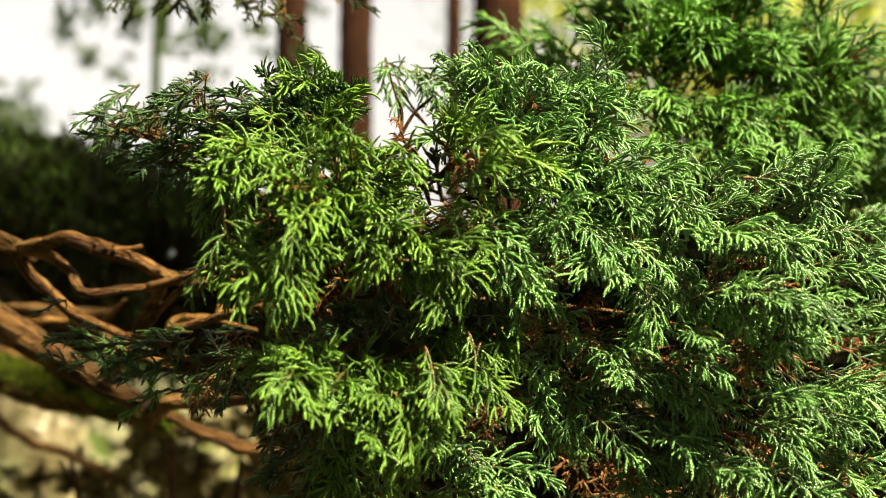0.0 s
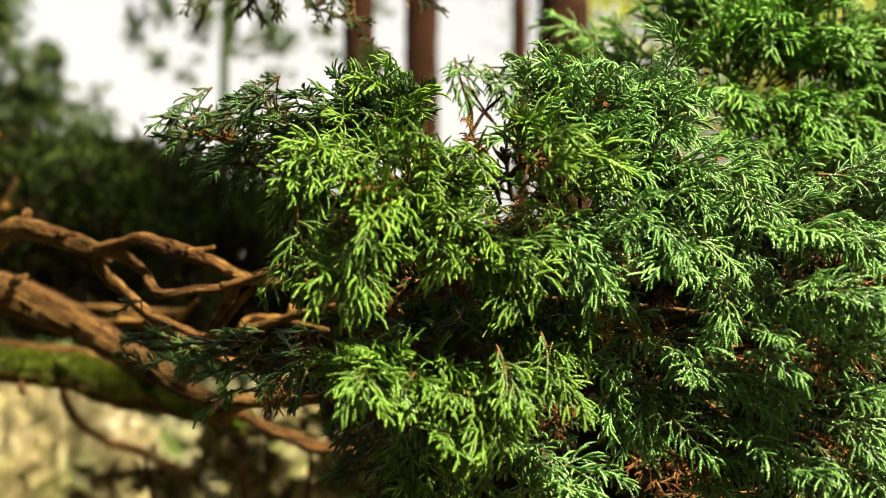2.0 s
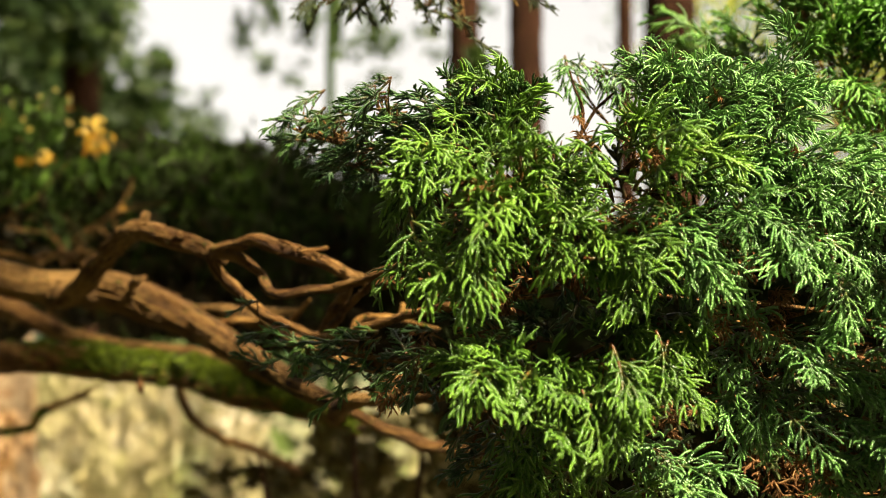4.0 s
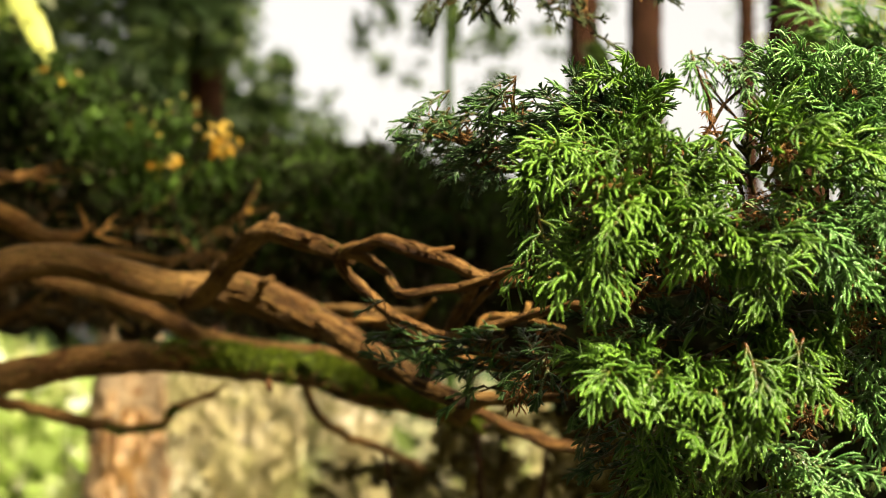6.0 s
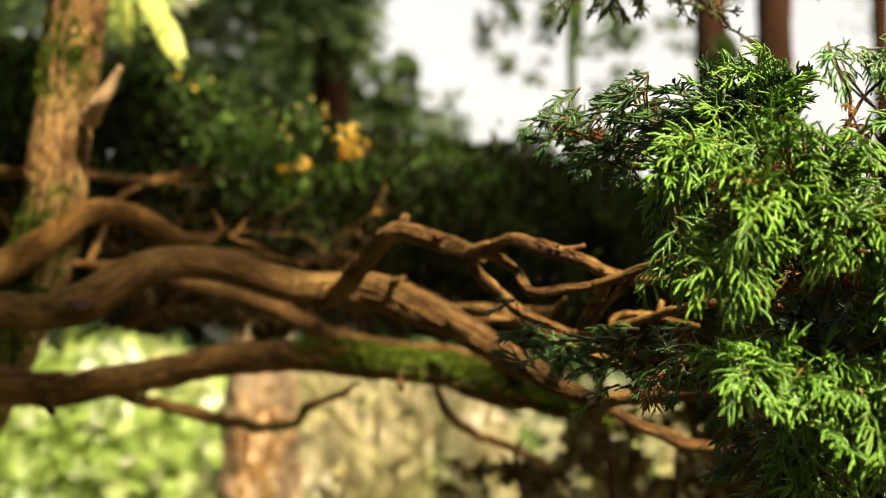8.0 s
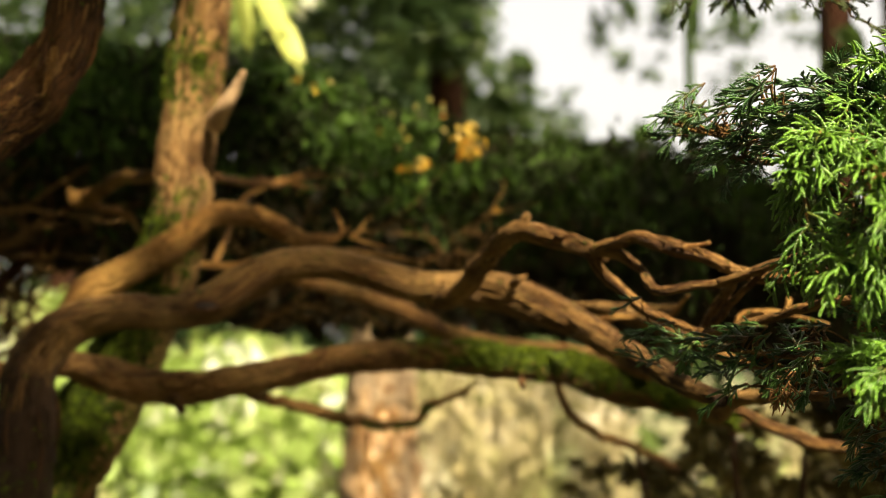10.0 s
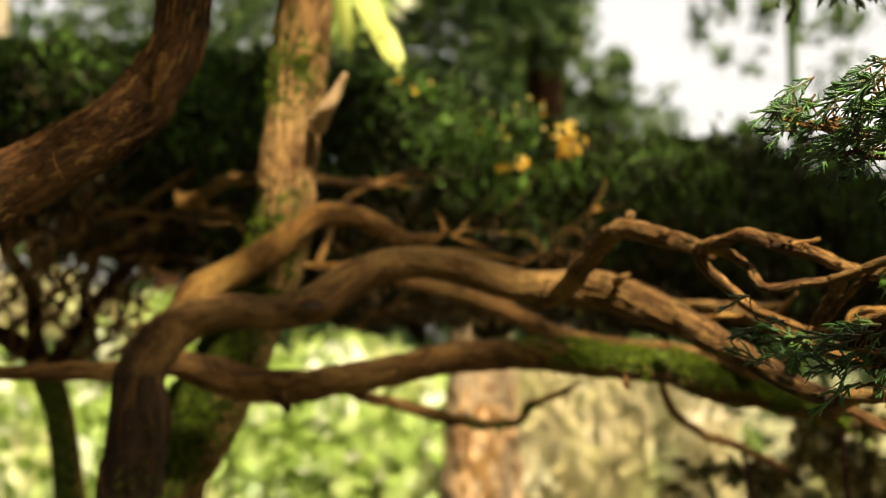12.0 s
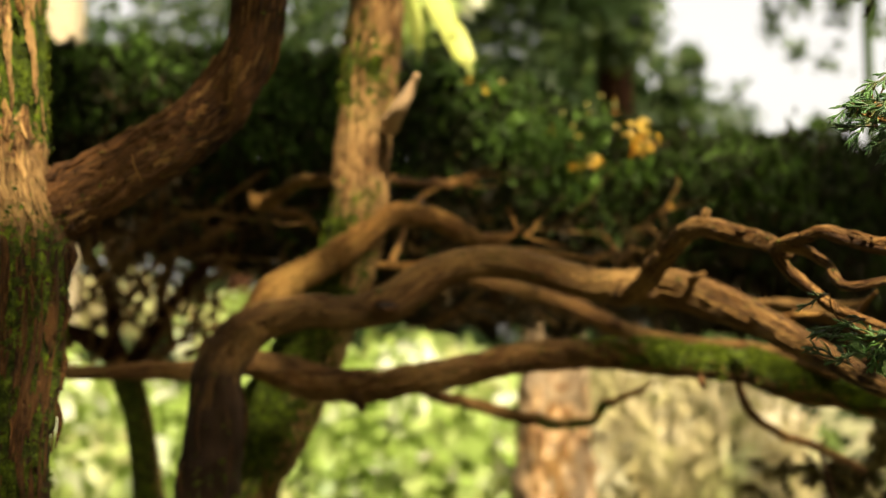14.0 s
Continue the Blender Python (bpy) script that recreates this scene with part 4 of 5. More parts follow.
def tufts(ob, seed, size):
    """Short moss shoots standing on the mossy side of a limb."""
    r = np.random.default_rng(seed)
    me = ob.data
    count = len(me.vertices)
    co, no, mo = np.zeros(count * 3), np.zeros(count * 3), np.zeros(count)
    me.vertices.foreach_get("co", co)
    me.vertices.foreach_get("normal", no)
    me.attributes["moss"].data.foreach_get("value", mo)
    co, no = co.reshape(-1, 3), no.reshape(-1, 3)
    patch = np.array([noise.noise(Vector(p) * 34) + 0.6 * noise.noise(Vector(p) * 90) for p in co]) * 0.6
    pick = np.flatnonzero((mo > 0.03) & (mo + patch > 0.34))
    if not len(pick):
        return
    pick = r.choice(pick, min(14000, len(pick) * 5))
    p = co[pick] + r.standard_normal((len(pick), 3)) * 0.0016 + no[pick] * size * 0.3
    me2 = leaf_cloud(r, p, size * r.uniform(0.5, 1.3, len(p)), MOSS, "moss", no[pick], 0.35)
    tagged(part("moss", me2, ob, "short green moss"), kind="stuff")


def wood(name, table, mat, parent=tree, label="", ground_end=False, seed=0, moss=None, sides=28, step=0.006, rough=0.1, tip=(1.0, 1.0), kink=0.0, foot_shade=None, shoots=0.006):
    ob = part(name, tube(name, limb(table, ground_end), mat, sides=sides, step=step, rough=rough, seed=seed, moss=moss, origin=parent.location, tip=tip, kink=kink, foot_shade=foot_shade), parent, label)
    if moss:
        tufts(ob, seed, shoots)
    return ob


def plates(ob, table, mat, count, long, wide, seed, parent=None, lift=0.0016):
    """Lifted plates and strips of bark along a limb, each a thin bent tile with its lower end standing off."""
    r = np.random.default_rng(seed)
    p = spline(limb(table), 0.004)
    c, rad = p[:, :3], p[:, 3]
    tan = np.gradient(c, axis=0)
    tan /= np.linalg.norm(tan, axis=1)[:, None]
    verts, faces, grain = [], [], []
    for k in range(count):
        i = int(r.integers(2, len(c) - 3))
        t = tan[i]
        face = -c[i] + np.array((0, 0, EYE))
        face /= np.linalg.norm(face)
        w = face + r.standard_normal(3) * 0.75
        w -= t * (w @ t)
        w /= np.linalg.norm(w)
        side = np.cross(t, w) + t * r.normal() * 0.12
        n_along = 6
        size, half = long * r.uniform(0.5, 1.5), wide * r.uniform(0.5, 1.4)
        base = len(verts)
        for j in range(n_along):
            q = j / (n_along - 1) - 0.5
            here = int(np.clip(i + q * size / 0.004, 0, len(c) - 1))
            stand = rad[here] * 1.025 + lift * (0.15 + r.uniform(0.6, 1.3) * (q + 0.5) ** 2)
            half_here = half * (1 - (2 * q) ** 4 * 0.8) * r.uniform(0.7, 1.2)
            drift = side * (r.normal() * half * 0.25)
            mid = c[here] + w * stand + drift
            rim = w * (half_here ** 2 / (2 * rad[here]))
            verts += [mid - side * half_here - rim, mid + w * 0.0005, mid + side * half_here - rim, mid - w * 0.0016]
            grain += [(k * 0.013 + 0.004 * m, k * 0.017, q * size * 0.1) for m in (-1, 0, 1, 0)]
        faces += [(base + 4 * j + m, base + 4 * j + (m + 1) % 4, base + 4 * j + 4 + (m + 1) % 4, base + 4 * j + 4 + m) for j in range(n_along - 1) for m in range(4)]
        faces += [(base + 3, base + 2, base + 1, base), tuple(base + 4 * n_along - 4 + m for m in range(4))]
    owner = parent or tree
    zero = np.zeros(len(verts))
    me = mesh_from("loose_bark", np.array(verts) - np.array(owner.location), faces, mat, smooth=False, grain=np.array(grain), moss=zero, foot_shade=zero)
    return tagged(part("loose_bark", me, ob, "lifted plates of fibrous bark"), kind="stuff")


trunk = wood("trunk", BACK_TRUNK, BARK_GREY, ground_end=True, seed=1, sides=64, step=0.005, rough=0.13, moss=lambda t, w, v: max(mossy_side(0.115, 0.215, (-0.35, -0.9, 0.0), 0.52)(t, w, v), mossy_side(0.24, 0.6, (-0.2, -0.9, 0), 0.5)(t, w, v)))
plates(trunk, BACK_TRUNK[:8], BARK_GREY, 80, 0.050, 0.0034, 101)
wood("broken_stub", STUB, BARK_STUB, label="pale splintered branch stub", seed=2, sides=16, step=0.004, rough=0.3)
# the shade at the stem's foot is put into its colour by height
stem = wood("stem", list(reversed(LONG_BRANCH[1:])) + LOW_STEM[1:], BARK_STEM, ground_end=True, seed=4, sides=56, step=0.004, rough=0.08, label="long twisted stem with fibrous brown bark, shade painted dark at its foot", foot_shade=lambda z: min(1.1, max(0.0, (1.25 - z) * 9)), moss=mossy_side(0.5, 0.75, (0.9, -0.2, 0.0), 0.15))
mossy = wood("branch", MOSSY_BRANCH, BARK_WARM, seed=5, sides=52, step=0.004, rough=0.14, label="bare branch with green moss along its top", moss=mossy_side(0.58, 1.05, (0, -0.35, 0.8), 0.5))
arch = wood("branch", ARCH_BRANCH, BARK_PALE, seed=6, sides=44, step=0.004, rough=0.13, tip=(1.0, 0.2))
plates(stem, LONG_BRANCH, BARK_STEM, 110, 0.046, 0.0017, 102, lift=0.0006)
plates(mossy, MOSSY_BRANCH[3:14], BARK_WARM, 140, 0.034, 0.0036, 103, lift=0.0011)
plates(arch, ARCH_BRANCH[:10], BARK_PALE, 70, 0.030, 0.0032, 104, lift=0.001)
wood("branch", BACK_BRANCH, BARK_WARM, seed=7, sides=24, rough=0.16, tip=(0.3, 1.0))
riser = wood("twig", TWIG_RISER, BARK_WARM, seed=8, sides=28, step=0.003, rough=0.2, kink=0.25)
plates(riser, TWIG_RISER, BARK_WARM, 70, 0.014, 0.0018, 107, lift=0.0012)
upper = wood("twig", TWIG_UPPER, BARK_WARM, seed=9, sides=22, step=0.002, rough=0.28, kink=0.4)
plates(upper, TWIG_UPPER, BARK_WARM, 70, 0.011, 0.0013, 108, lift=0.0010)
wood("twig", TWIG_SPUR, BARK_WARM, seed=10, sides=12, step=0.002, rough=0.5, kink=0.4)
wood("twig", TWIG_MIDDLE, BARK_WARM, seed=11, sides=20, step=0.002, rough=0.3, kink=0.5)
wood("twig", TWIG_LOWER, BARK_WARM, seed=12, sides=20, step=0.002, rough=0.28, kink=0.4)
wood("twig", TWIG_CROSS, BARK_WARM, seed=13, sides=20, step=0.002, rough=0.28, kink=0.4)
wood("twig", LOW_TWIG, BARK_WARM, seed=14, sides=18, rough=0.22, kink=0.5, tip=(0.4, 0.3), moss=mossy_side(0.45, 0.8, (0, 0, -0.6), 0.6))
wood("twig", HANG_TWIG, BARK_WARM, seed=15, sides=14, rough=0.2, kink=0.4)
for k, table in enumerate((FAR_TWIG_A, FAR_TWIG_B, FAR_TWIG_C, FAR_TWIG_D, FAR_TWIG_E)):
    wood("twig", table, BARK_PALE, seed=20 + k, sides=14, rough=0.2, tip=(1.0, 0.2), kink=0.4)
for k, table in enumerate(FINE_TWIGS):
    wood("twig", table, BARK_PALE, seed=80 + k, sides=8, step=0.008, rough=0.2, tip=(1.0, 0.3), kink=0.8)

wood("twig", TWIG_FORK, BARK_DARK, seed=60, sides=10, step=0.003, rough=0.3, kink=0.6)
wood("twig", TWIG_FORK_SIDE, BARK_DARK, seed=61, sides=8, step=0.003, rough=0.3, kink=0.6)
for k, table in enumerate((TWIG_RIGHT, TWIG_UPRIGHT, TWIG_SHORT, TWIG_SNAG, TWIG_LOOP)):
    wood("twig", table, BARK_PALE if k > 1 else BARK_WARM, seed=62 + k, sides=14, step=0.003, rough=0.25, kink=0.5, tip=(1.0, 0.4))
wood("twig", TWIG_RING, BARK_PALE, seed=50, sides=12, step=0.003)
wood("branch", END_BRANCH, BARK_WARM, seed=51, sides=20, step=0.003, rough=0.28, kink=0.3)
wood("twig", END_LOW, BARK_WARM, seed=52, sides=16, step=0.004, rough=0.2, kink=0.4)
wood("twig", MID_BACK, BARK_WARM, seed=53, sides=20, step=0.005, tip=(0.2, 0.2), rough=0.18)
wood("branch", SIDE_BRANCH, BARK_WARM, seed=54, sides=22, step=0.003, rough=0.22, tip=(0.4, 0.4))
wood("broken_stub", LOW_STUB, BARK_DARK, seed=55, sides=12, step=0.003, rough=0.3)
wood("broken_stub", BRANCH_STUB, BARK_WARM, seed=57, sides=14, step=0.003, rough=0.4)
wood("broken_stub", TWIG_KNOB, BARK_WARM, seed=58, sides=12, step=0.002, rough=0.5)
wood("dead_leaf", HANG_BIT, BARK_DARK, seed=56, sides=8, step=0.003, rough=0.5)

# ---- the nearer trunk with its dark limb ----
near_tree = thing("cypress_tree", Vector((polar(-50.24, 0.0000, 1.377).x, polar(-50.24, 0.0000, 1.377).y, 0)), "reddish cypress trunk, dark and mossy below, with a rising limb", "tree")
# the near trunk gets the same painted darkening towards its base
near_trunk = wood("trunk", FRONT_TRUNK, BARK_GREY, near_tree, ground_end=True, seed=30, sides=90, step=0.005, shoots=0.0034, foot_shade=lambda z: min(0.8, max(0.0, (1.40 - z) * 6)),
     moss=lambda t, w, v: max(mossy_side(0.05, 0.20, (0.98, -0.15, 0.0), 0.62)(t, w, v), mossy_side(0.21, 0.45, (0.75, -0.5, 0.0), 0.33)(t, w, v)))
limb_ob = wood("limb", FRONT_LIMB, BARK_DARK, near_tree, "dark furrowed limb curving upward", seed=31, sides=110, step=0.003, rough=0.15)
plates(near_trunk, FRONT_TRUNK[:5], BARK_GREY, 80, 0.050, 0.0036, 105, near_tree)
plates(near_trunk, FRONT_TRUNK[4:], BARK_DARK, 90, 0.060, 0.0034, 109, near_tree, 0.0022)
plates(limb_ob, FRONT_LIMB, BARK_DARK, 260, 0.036, 0.0042, 106, near_tree, 0.0022)
# a few plates in paler bark, painted highlights on the limb's flakes
plates(limb_ob, FRONT_LIMB, BARK_WARM, 70, 0.026, 0.0026, 113, near_tree, 0.0034)

# ---- sprays of the cypress ----
rng = np.random.default_rng(11)
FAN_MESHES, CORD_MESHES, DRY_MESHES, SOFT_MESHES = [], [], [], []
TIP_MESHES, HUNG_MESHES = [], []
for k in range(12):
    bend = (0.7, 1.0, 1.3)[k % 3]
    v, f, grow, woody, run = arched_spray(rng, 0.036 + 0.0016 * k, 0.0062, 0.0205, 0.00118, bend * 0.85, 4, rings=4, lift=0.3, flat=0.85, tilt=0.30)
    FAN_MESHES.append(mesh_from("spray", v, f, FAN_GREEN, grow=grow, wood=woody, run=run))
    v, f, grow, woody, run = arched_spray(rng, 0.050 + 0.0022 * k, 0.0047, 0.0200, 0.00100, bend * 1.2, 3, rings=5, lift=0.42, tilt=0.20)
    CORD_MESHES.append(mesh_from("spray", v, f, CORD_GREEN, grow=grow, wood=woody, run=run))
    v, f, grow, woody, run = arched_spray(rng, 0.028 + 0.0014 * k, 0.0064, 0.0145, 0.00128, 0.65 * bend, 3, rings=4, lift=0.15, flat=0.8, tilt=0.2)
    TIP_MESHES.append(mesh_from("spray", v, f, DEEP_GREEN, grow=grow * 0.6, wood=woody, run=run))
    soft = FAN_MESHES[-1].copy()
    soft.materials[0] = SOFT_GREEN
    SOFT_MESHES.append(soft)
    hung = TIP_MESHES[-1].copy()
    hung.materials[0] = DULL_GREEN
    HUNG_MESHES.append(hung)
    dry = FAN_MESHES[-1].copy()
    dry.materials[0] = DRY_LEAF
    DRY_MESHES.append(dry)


rng = np.random.default_rng(12)


def bough(hub, table, size=1.0, kinds=FAN_MESHES, crowd=1.35, dry=0.03):
    """A leafy bough: brown twigs from its hub to each clump, and sprays round the clumps, each a part of its own."""
    hub_at = np.array(polar(*hub))
    paths, radii, sprays = [], [], []
    for az, el, d, w, h, right, rise, toward, count in table:
        c = polar(az, el, d)
        a = radians(az)
        ax, back = Vector((math.cos(a), -math.sin(a), 0)), Vector((-math.sin(a), -math.cos(a), 0))
        centre = np.array(c - back * 0.03)
        bend = hub_at * 0.5 + centre * 0.5 + rng.standard_normal(3) * 0.012
        t = np.linspace(0, 1, 7)[:, None]
        paths.append((1 - t) ** 2 * hub_at + 2 * t * (1 - t) * bend + t * t * centre)
        radii.append(np.linspace(0.0020, 0.0009, 7))
        aim_way = (ax * right + Vector((0, 0, rise)) + back * toward).normalized()
        total = max(1, int(count * crowd))
        for k in range(total):
            if k % 4 == 0:
                q = math.sqrt((k + 0.5) / total)
                turn = 2.4 * (k // 4) + az
                u, v = q * math.cos(turn), q * math.sin(turn)
                tuft = c + ax * (w * u * 1.05) + Vector((0, 0, h * v * 1.05)) + back * (0.032 * (1 - q * q) * toward + 0.014 * rng.standard_normal())
                tuft_way = (aim_way + (ax * u + Vector((0, 0, v * 0.7))) * 0.45 + Vector(rng.standard_normal(3)) * 0.22).normalized()
            way = (tuft_way + Vector(rng.standard_normal(3)) * 0.30).normalized()
            place = tuft + Vector(rng.standard_normal(3)) * 0.010
            dead = rng.random() < dry
            mesh = (DRY_MESHES if dead else kinds)[rng.integers(len(DRY_MESHES))]
            scale = size * rng.uniform(0.7, 1.08) * (0.6 if dead else 1.0)
            foot = place - way * 0.028 * scale
            up = Vector((0, 0, 1)) + back * 0.35 + Vector(rng.standard_normal(3)) * 0.25
            sprays.append((mesh, Matrix.Translation(foot) @ aim(way, up).to_4x4() @ Matrix.Scale(scale, 4)))
            end, mid = np.array(foot), centre + rng.standard_normal(3) * 0.006
            root = centre * 0.72 + hub_at * 0.28
            paths.append((1 - t) ** 2 * root + 2 * t * (1 - t) * mid + t * t * end)
            radii.append(np.linspace(0.0012, 0.0006, 7))
    v, f = strands(np.array(paths), np.array(radii), 5)
    zero = np.zeros(len(v))
    me = mesh_from("bough", v - np.array(home), f, BARK_WARM, grain=np.stack([v[:, 0], v[:, 2], v[:, 1] * 0.2], 1), moss=zero)
    ob = part("bough", me, tree, "leafy bough of fine brown twigs")
    for mesh, m4 in sprays:
        s = new("spray", mesh)
        s.parent = ob
        s.matrix_basis = Matrix.Translation(-home) @ m4
    return ob


bough((-6.0, 0.13, 1.05), SPRAYS_EDGE, 0.85, TIP_MESHES, 2.5, 0.0)
bough((-4.0, 0.10, 1.03), SPRAYS_LEFT, 1.0, FAN_MESHES, 1.0)
bough((2.0, 0.10, 1.05), SPRAYS_CROWN, 0.95, CORD_MESHES, 1.15)
bough((-6.0, 0.00, 1.05), SPRAYS_TAIL, 1.0, TIP_MESHES, 1.1)
bough((-3.0, 0.01, 1.03), SPRAYS_LOW, 1.03, FAN_MESHES, 1.0)
bough((5.0, -0.03, 1.05), SPRAYS_FRONT, 0.95, CORD_MESHES, 0.6)
bough((10.0, 0.05, 1.05), SPRAYS_RIGHT, 0.95, CORD_MESHES, 0.75)
bough((9.0, 0.18, 1.32), SPRAYS_TOP, 1.2, SOFT_MESHES, 1.8)
SPRAYS_BETWEEN = [(9.3, 0.192, 1.24, 0.026, 0.016, 0.2, 0, 0.4, 9), (11.6, 0.180, 1.26, 0.028, 0.016, 0.4, -0.1, 0.4, 9), (9.0, 0.162, 1.22, 0.024, 0.014, 0.2, -0.2, 0.4, 8),
    (11.4, 0.152, 1.24, 0.026, 0.014, 0.4, -0.2, 0.4, 8), (13.8, 0.158, 1.26, 0.026, 0.016, 0.5, -0.1, 0.3, 8), (7.9, 0.232, 1.26, 0.024, 0.016, 0, 0.2, 0.3, 7), (15.8, 0.24, 1.3, 0.04, 0.03, 0.4, 0.3, 0.2, 10)]
SPRAYS_MIDDLE = [(-7.6, 0.058, 1.02, 0.024, 0.012, -0.4, -0.2, 0.2, 7), (-5.2, 0.060, 1.02, 0.024, 0.012, 0, -0.3, 0.3, 8), (-2.8, 0.055, 1.01, 0.024, 0.012, 0.2, -0.3, 0.3, 8), (-0.6, 0.050, 1.01, 0.022, 0.012, 0.3, -0.3, 0.3, 7)]
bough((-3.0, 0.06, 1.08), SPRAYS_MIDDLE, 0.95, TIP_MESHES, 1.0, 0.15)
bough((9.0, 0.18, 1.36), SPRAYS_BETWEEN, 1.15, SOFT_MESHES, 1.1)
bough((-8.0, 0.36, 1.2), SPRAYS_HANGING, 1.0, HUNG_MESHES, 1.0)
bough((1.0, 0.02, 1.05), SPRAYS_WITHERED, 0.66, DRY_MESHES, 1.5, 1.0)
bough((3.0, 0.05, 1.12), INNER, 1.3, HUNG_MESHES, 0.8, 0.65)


# ---- dark spreading conifer behind ----
rng = np.random.default_rng(21)
shrub = thing("conifer_shrub", Vector((polar(-44.64, 0.0000, 2.835).x, polar(-44.64, 0.0000, 2.835).y, 0)), "dark green spreading conifer with thin forked stems", "shrub")
wood("stem", list(reversed(THIN_STEM)), BARK_WARM, shrub, ground_end=True, seed=40, sides=18, step=0.02, moss=mossy_side(0.0, 1.0, (0.3, -0.9, 0.0), 0.42))
for k, table in enumerate((THIN_A, THIN_B, THIN_C)):
    wood("stem", table, BARK_FAR, shrub, seed=41 + k, sides=12, step=0.02)


def along(table, az):
    """A height read off a table of (bearing, rise)."""
    return np.interp(az, [r[0] for r in table], [r[1] for r in table])


HEDGE_TOP = [(-60, 0.262), (-48, 0.258), (-36.5, 0.256), (-30, 0.243), (-26, 0.217), (-21, 0.192), (-16, 0.186), (-12.5, 0.176), (-10.5, 0.160), (-8, 0.145), (-4, 0.12), (4, 0.12), (12, 0.18), (20, 0.18)]
HEDGE_FOOT = [(-60, 0.10), (-49, 0.10), (-44, 0.095), (-40, 0.075), (-36, 0.045), (-31, 0.035), (-20, 0.03), (-11, 0.02), (-4, -0.10), (20, -0.12)]
n_leaf = 62000
az = rng.uniform(-58, 19, n_leaf)
deep = rng.random(n_leaf) ** 1.3
up = rng.random(n_leaf) ** 0.75
top, foot = along(HEDGE_TOP, az), along(HEDGE_FOOT, az)
lump = np.array([noise.noise(Vector((a * 0.22, u * 2.2, 3.0))) + 0.5 * noise.noise(Vector((a * 0.7, u * 6.0, 8.0))) for a, u in zip(az, up)])
el = foot + (top - foot - 0.010) * up + lump * 0.017 * up
el += np.where((up > 0.82) & (rng.random(n_leaf) < 0.12), np.abs(rng.standard_normal(n_leaf)) * 0.010, 0.0)
d = 2.72 + 0.62 * deep + 0.55 * np.maximum(0, up - 0.72) + lump * -0.10
keep = lump + rng.random(n_leaf) * 1.2 > -0.12 + 0.45 * (1 - up) + 0.5 * np.exp(-((az + 12.2) / 1.3) ** 2)
p = np.stack([d * np.sin(np.radians(az)), d * np.cos(np.radians(az)), EYE + el * d], 1)[keep]
ways = np.stack([-np.sin(np.radians(az)) * 0.8, -np.cos(np.radians(az)) * 0.8, 0.75 + 0 * az], 1)[keep]
ways += 0.4 * rng.standard_normal(ways.shape)
sizes = 0.038 * rng.uniform(0.5, 1.3, len(p))
# upper, lumpy leaves take the lit colour, fewer of them to the right
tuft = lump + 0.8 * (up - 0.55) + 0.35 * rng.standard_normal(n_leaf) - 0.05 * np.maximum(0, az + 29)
lit_tips = (tuft[keep] > 0.30) & (up[keep] > 0.5)
brown = ~lit_tips & (up[keep] + 0.25 * rng.standard_normal(len(p)) < 0.34)
for which, mat, name, label in ((~lit_tips & ~brown, HEDGE_LEAF, "crown", "dense dark green crown"), (lit_tips, HEDGE_LIT, "new_growth", "upper crown leaves painted lighter green as if lit"), (brown, INNER_SHADE, "dead_growth", "brown growth under the crown, painted dark as in shade")):
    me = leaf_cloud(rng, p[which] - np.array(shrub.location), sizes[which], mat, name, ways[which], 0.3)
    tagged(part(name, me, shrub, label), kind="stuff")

# dead inner twigs in the brown shade beneath the conifer's crown
paths, radii = [], []
for k in range(130):
    a0 = polar(rng.uniform(-52, -22), rng.uniform(0.03, 0.12), rng.uniform(2.5, 3.0))
    way = np.array((rng.normal() * 0.8, rng.normal() * 0.5, rng.uniform(-0.35, 0.55)))
    size = rng.uniform(0.08, 0.30)
    bow = rng.standard_normal(3) * 0.35
    t = np.linspace(0, 1, 8)[:, None]
    wig = np.cumsum(rng.standard_normal((8, 3)) * 0.035, 0)
    paths.append(np.array(a0) + (way * t + bow * t * t + wig) * size)
    radii.append(np.linspace(1.0, 0.35, 8) * rng.uniform(0.0018, 0.0045))
for k in range(120):
    a0 = polar(rng.uniform(-50, -41), rng.uniform(0.0, 0.11), rng.uniform(2.7, 3.0))
    way = np.array((rng.normal() * 0.7, rng.normal() * 0.3, rng.uniform(0.1, 0.9)))
    t = np.linspace(0, 1, 8)[:, None]
    wig = np.cumsum(rng.standard_normal((8, 3)) * 0.05, 0)
    paths.append(np.array(a0) + (way * t + rng.standard_normal(3) * 0.3 * t * t + wig) * rng.uniform(0.10, 0.26))
    radii.append(np.linspace(1.0, 0.4, 8) * rng.uniform(0.003, 0.009))
v, f = strands(np.array(paths), np.array(radii), 5)
me = mesh_from("twig_tangle", v - np.array(shrub.location), f, BARK_WARM, grain=np.stack([v[:, 0], v[:, 2], v[:, 1] * 0.2], 1), moss=np.zeros(len(v)))
tagged(part("twig_tangle", me, shrub, "bare brown twigs inside the conifer"), kind="stuff")

# dark backing leaves added behind the crown to paint its inner shade
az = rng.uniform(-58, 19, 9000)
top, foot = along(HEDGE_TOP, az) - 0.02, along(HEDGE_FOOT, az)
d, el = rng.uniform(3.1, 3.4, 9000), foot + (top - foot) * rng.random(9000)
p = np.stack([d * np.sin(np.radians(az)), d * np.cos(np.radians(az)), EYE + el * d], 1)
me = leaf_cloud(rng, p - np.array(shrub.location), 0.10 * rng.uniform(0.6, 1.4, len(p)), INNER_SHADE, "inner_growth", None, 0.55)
tagged(part("inner_growth", me, shrub, "brownish backing leaves inside the conifer, shade painted in"), kind="stuff")
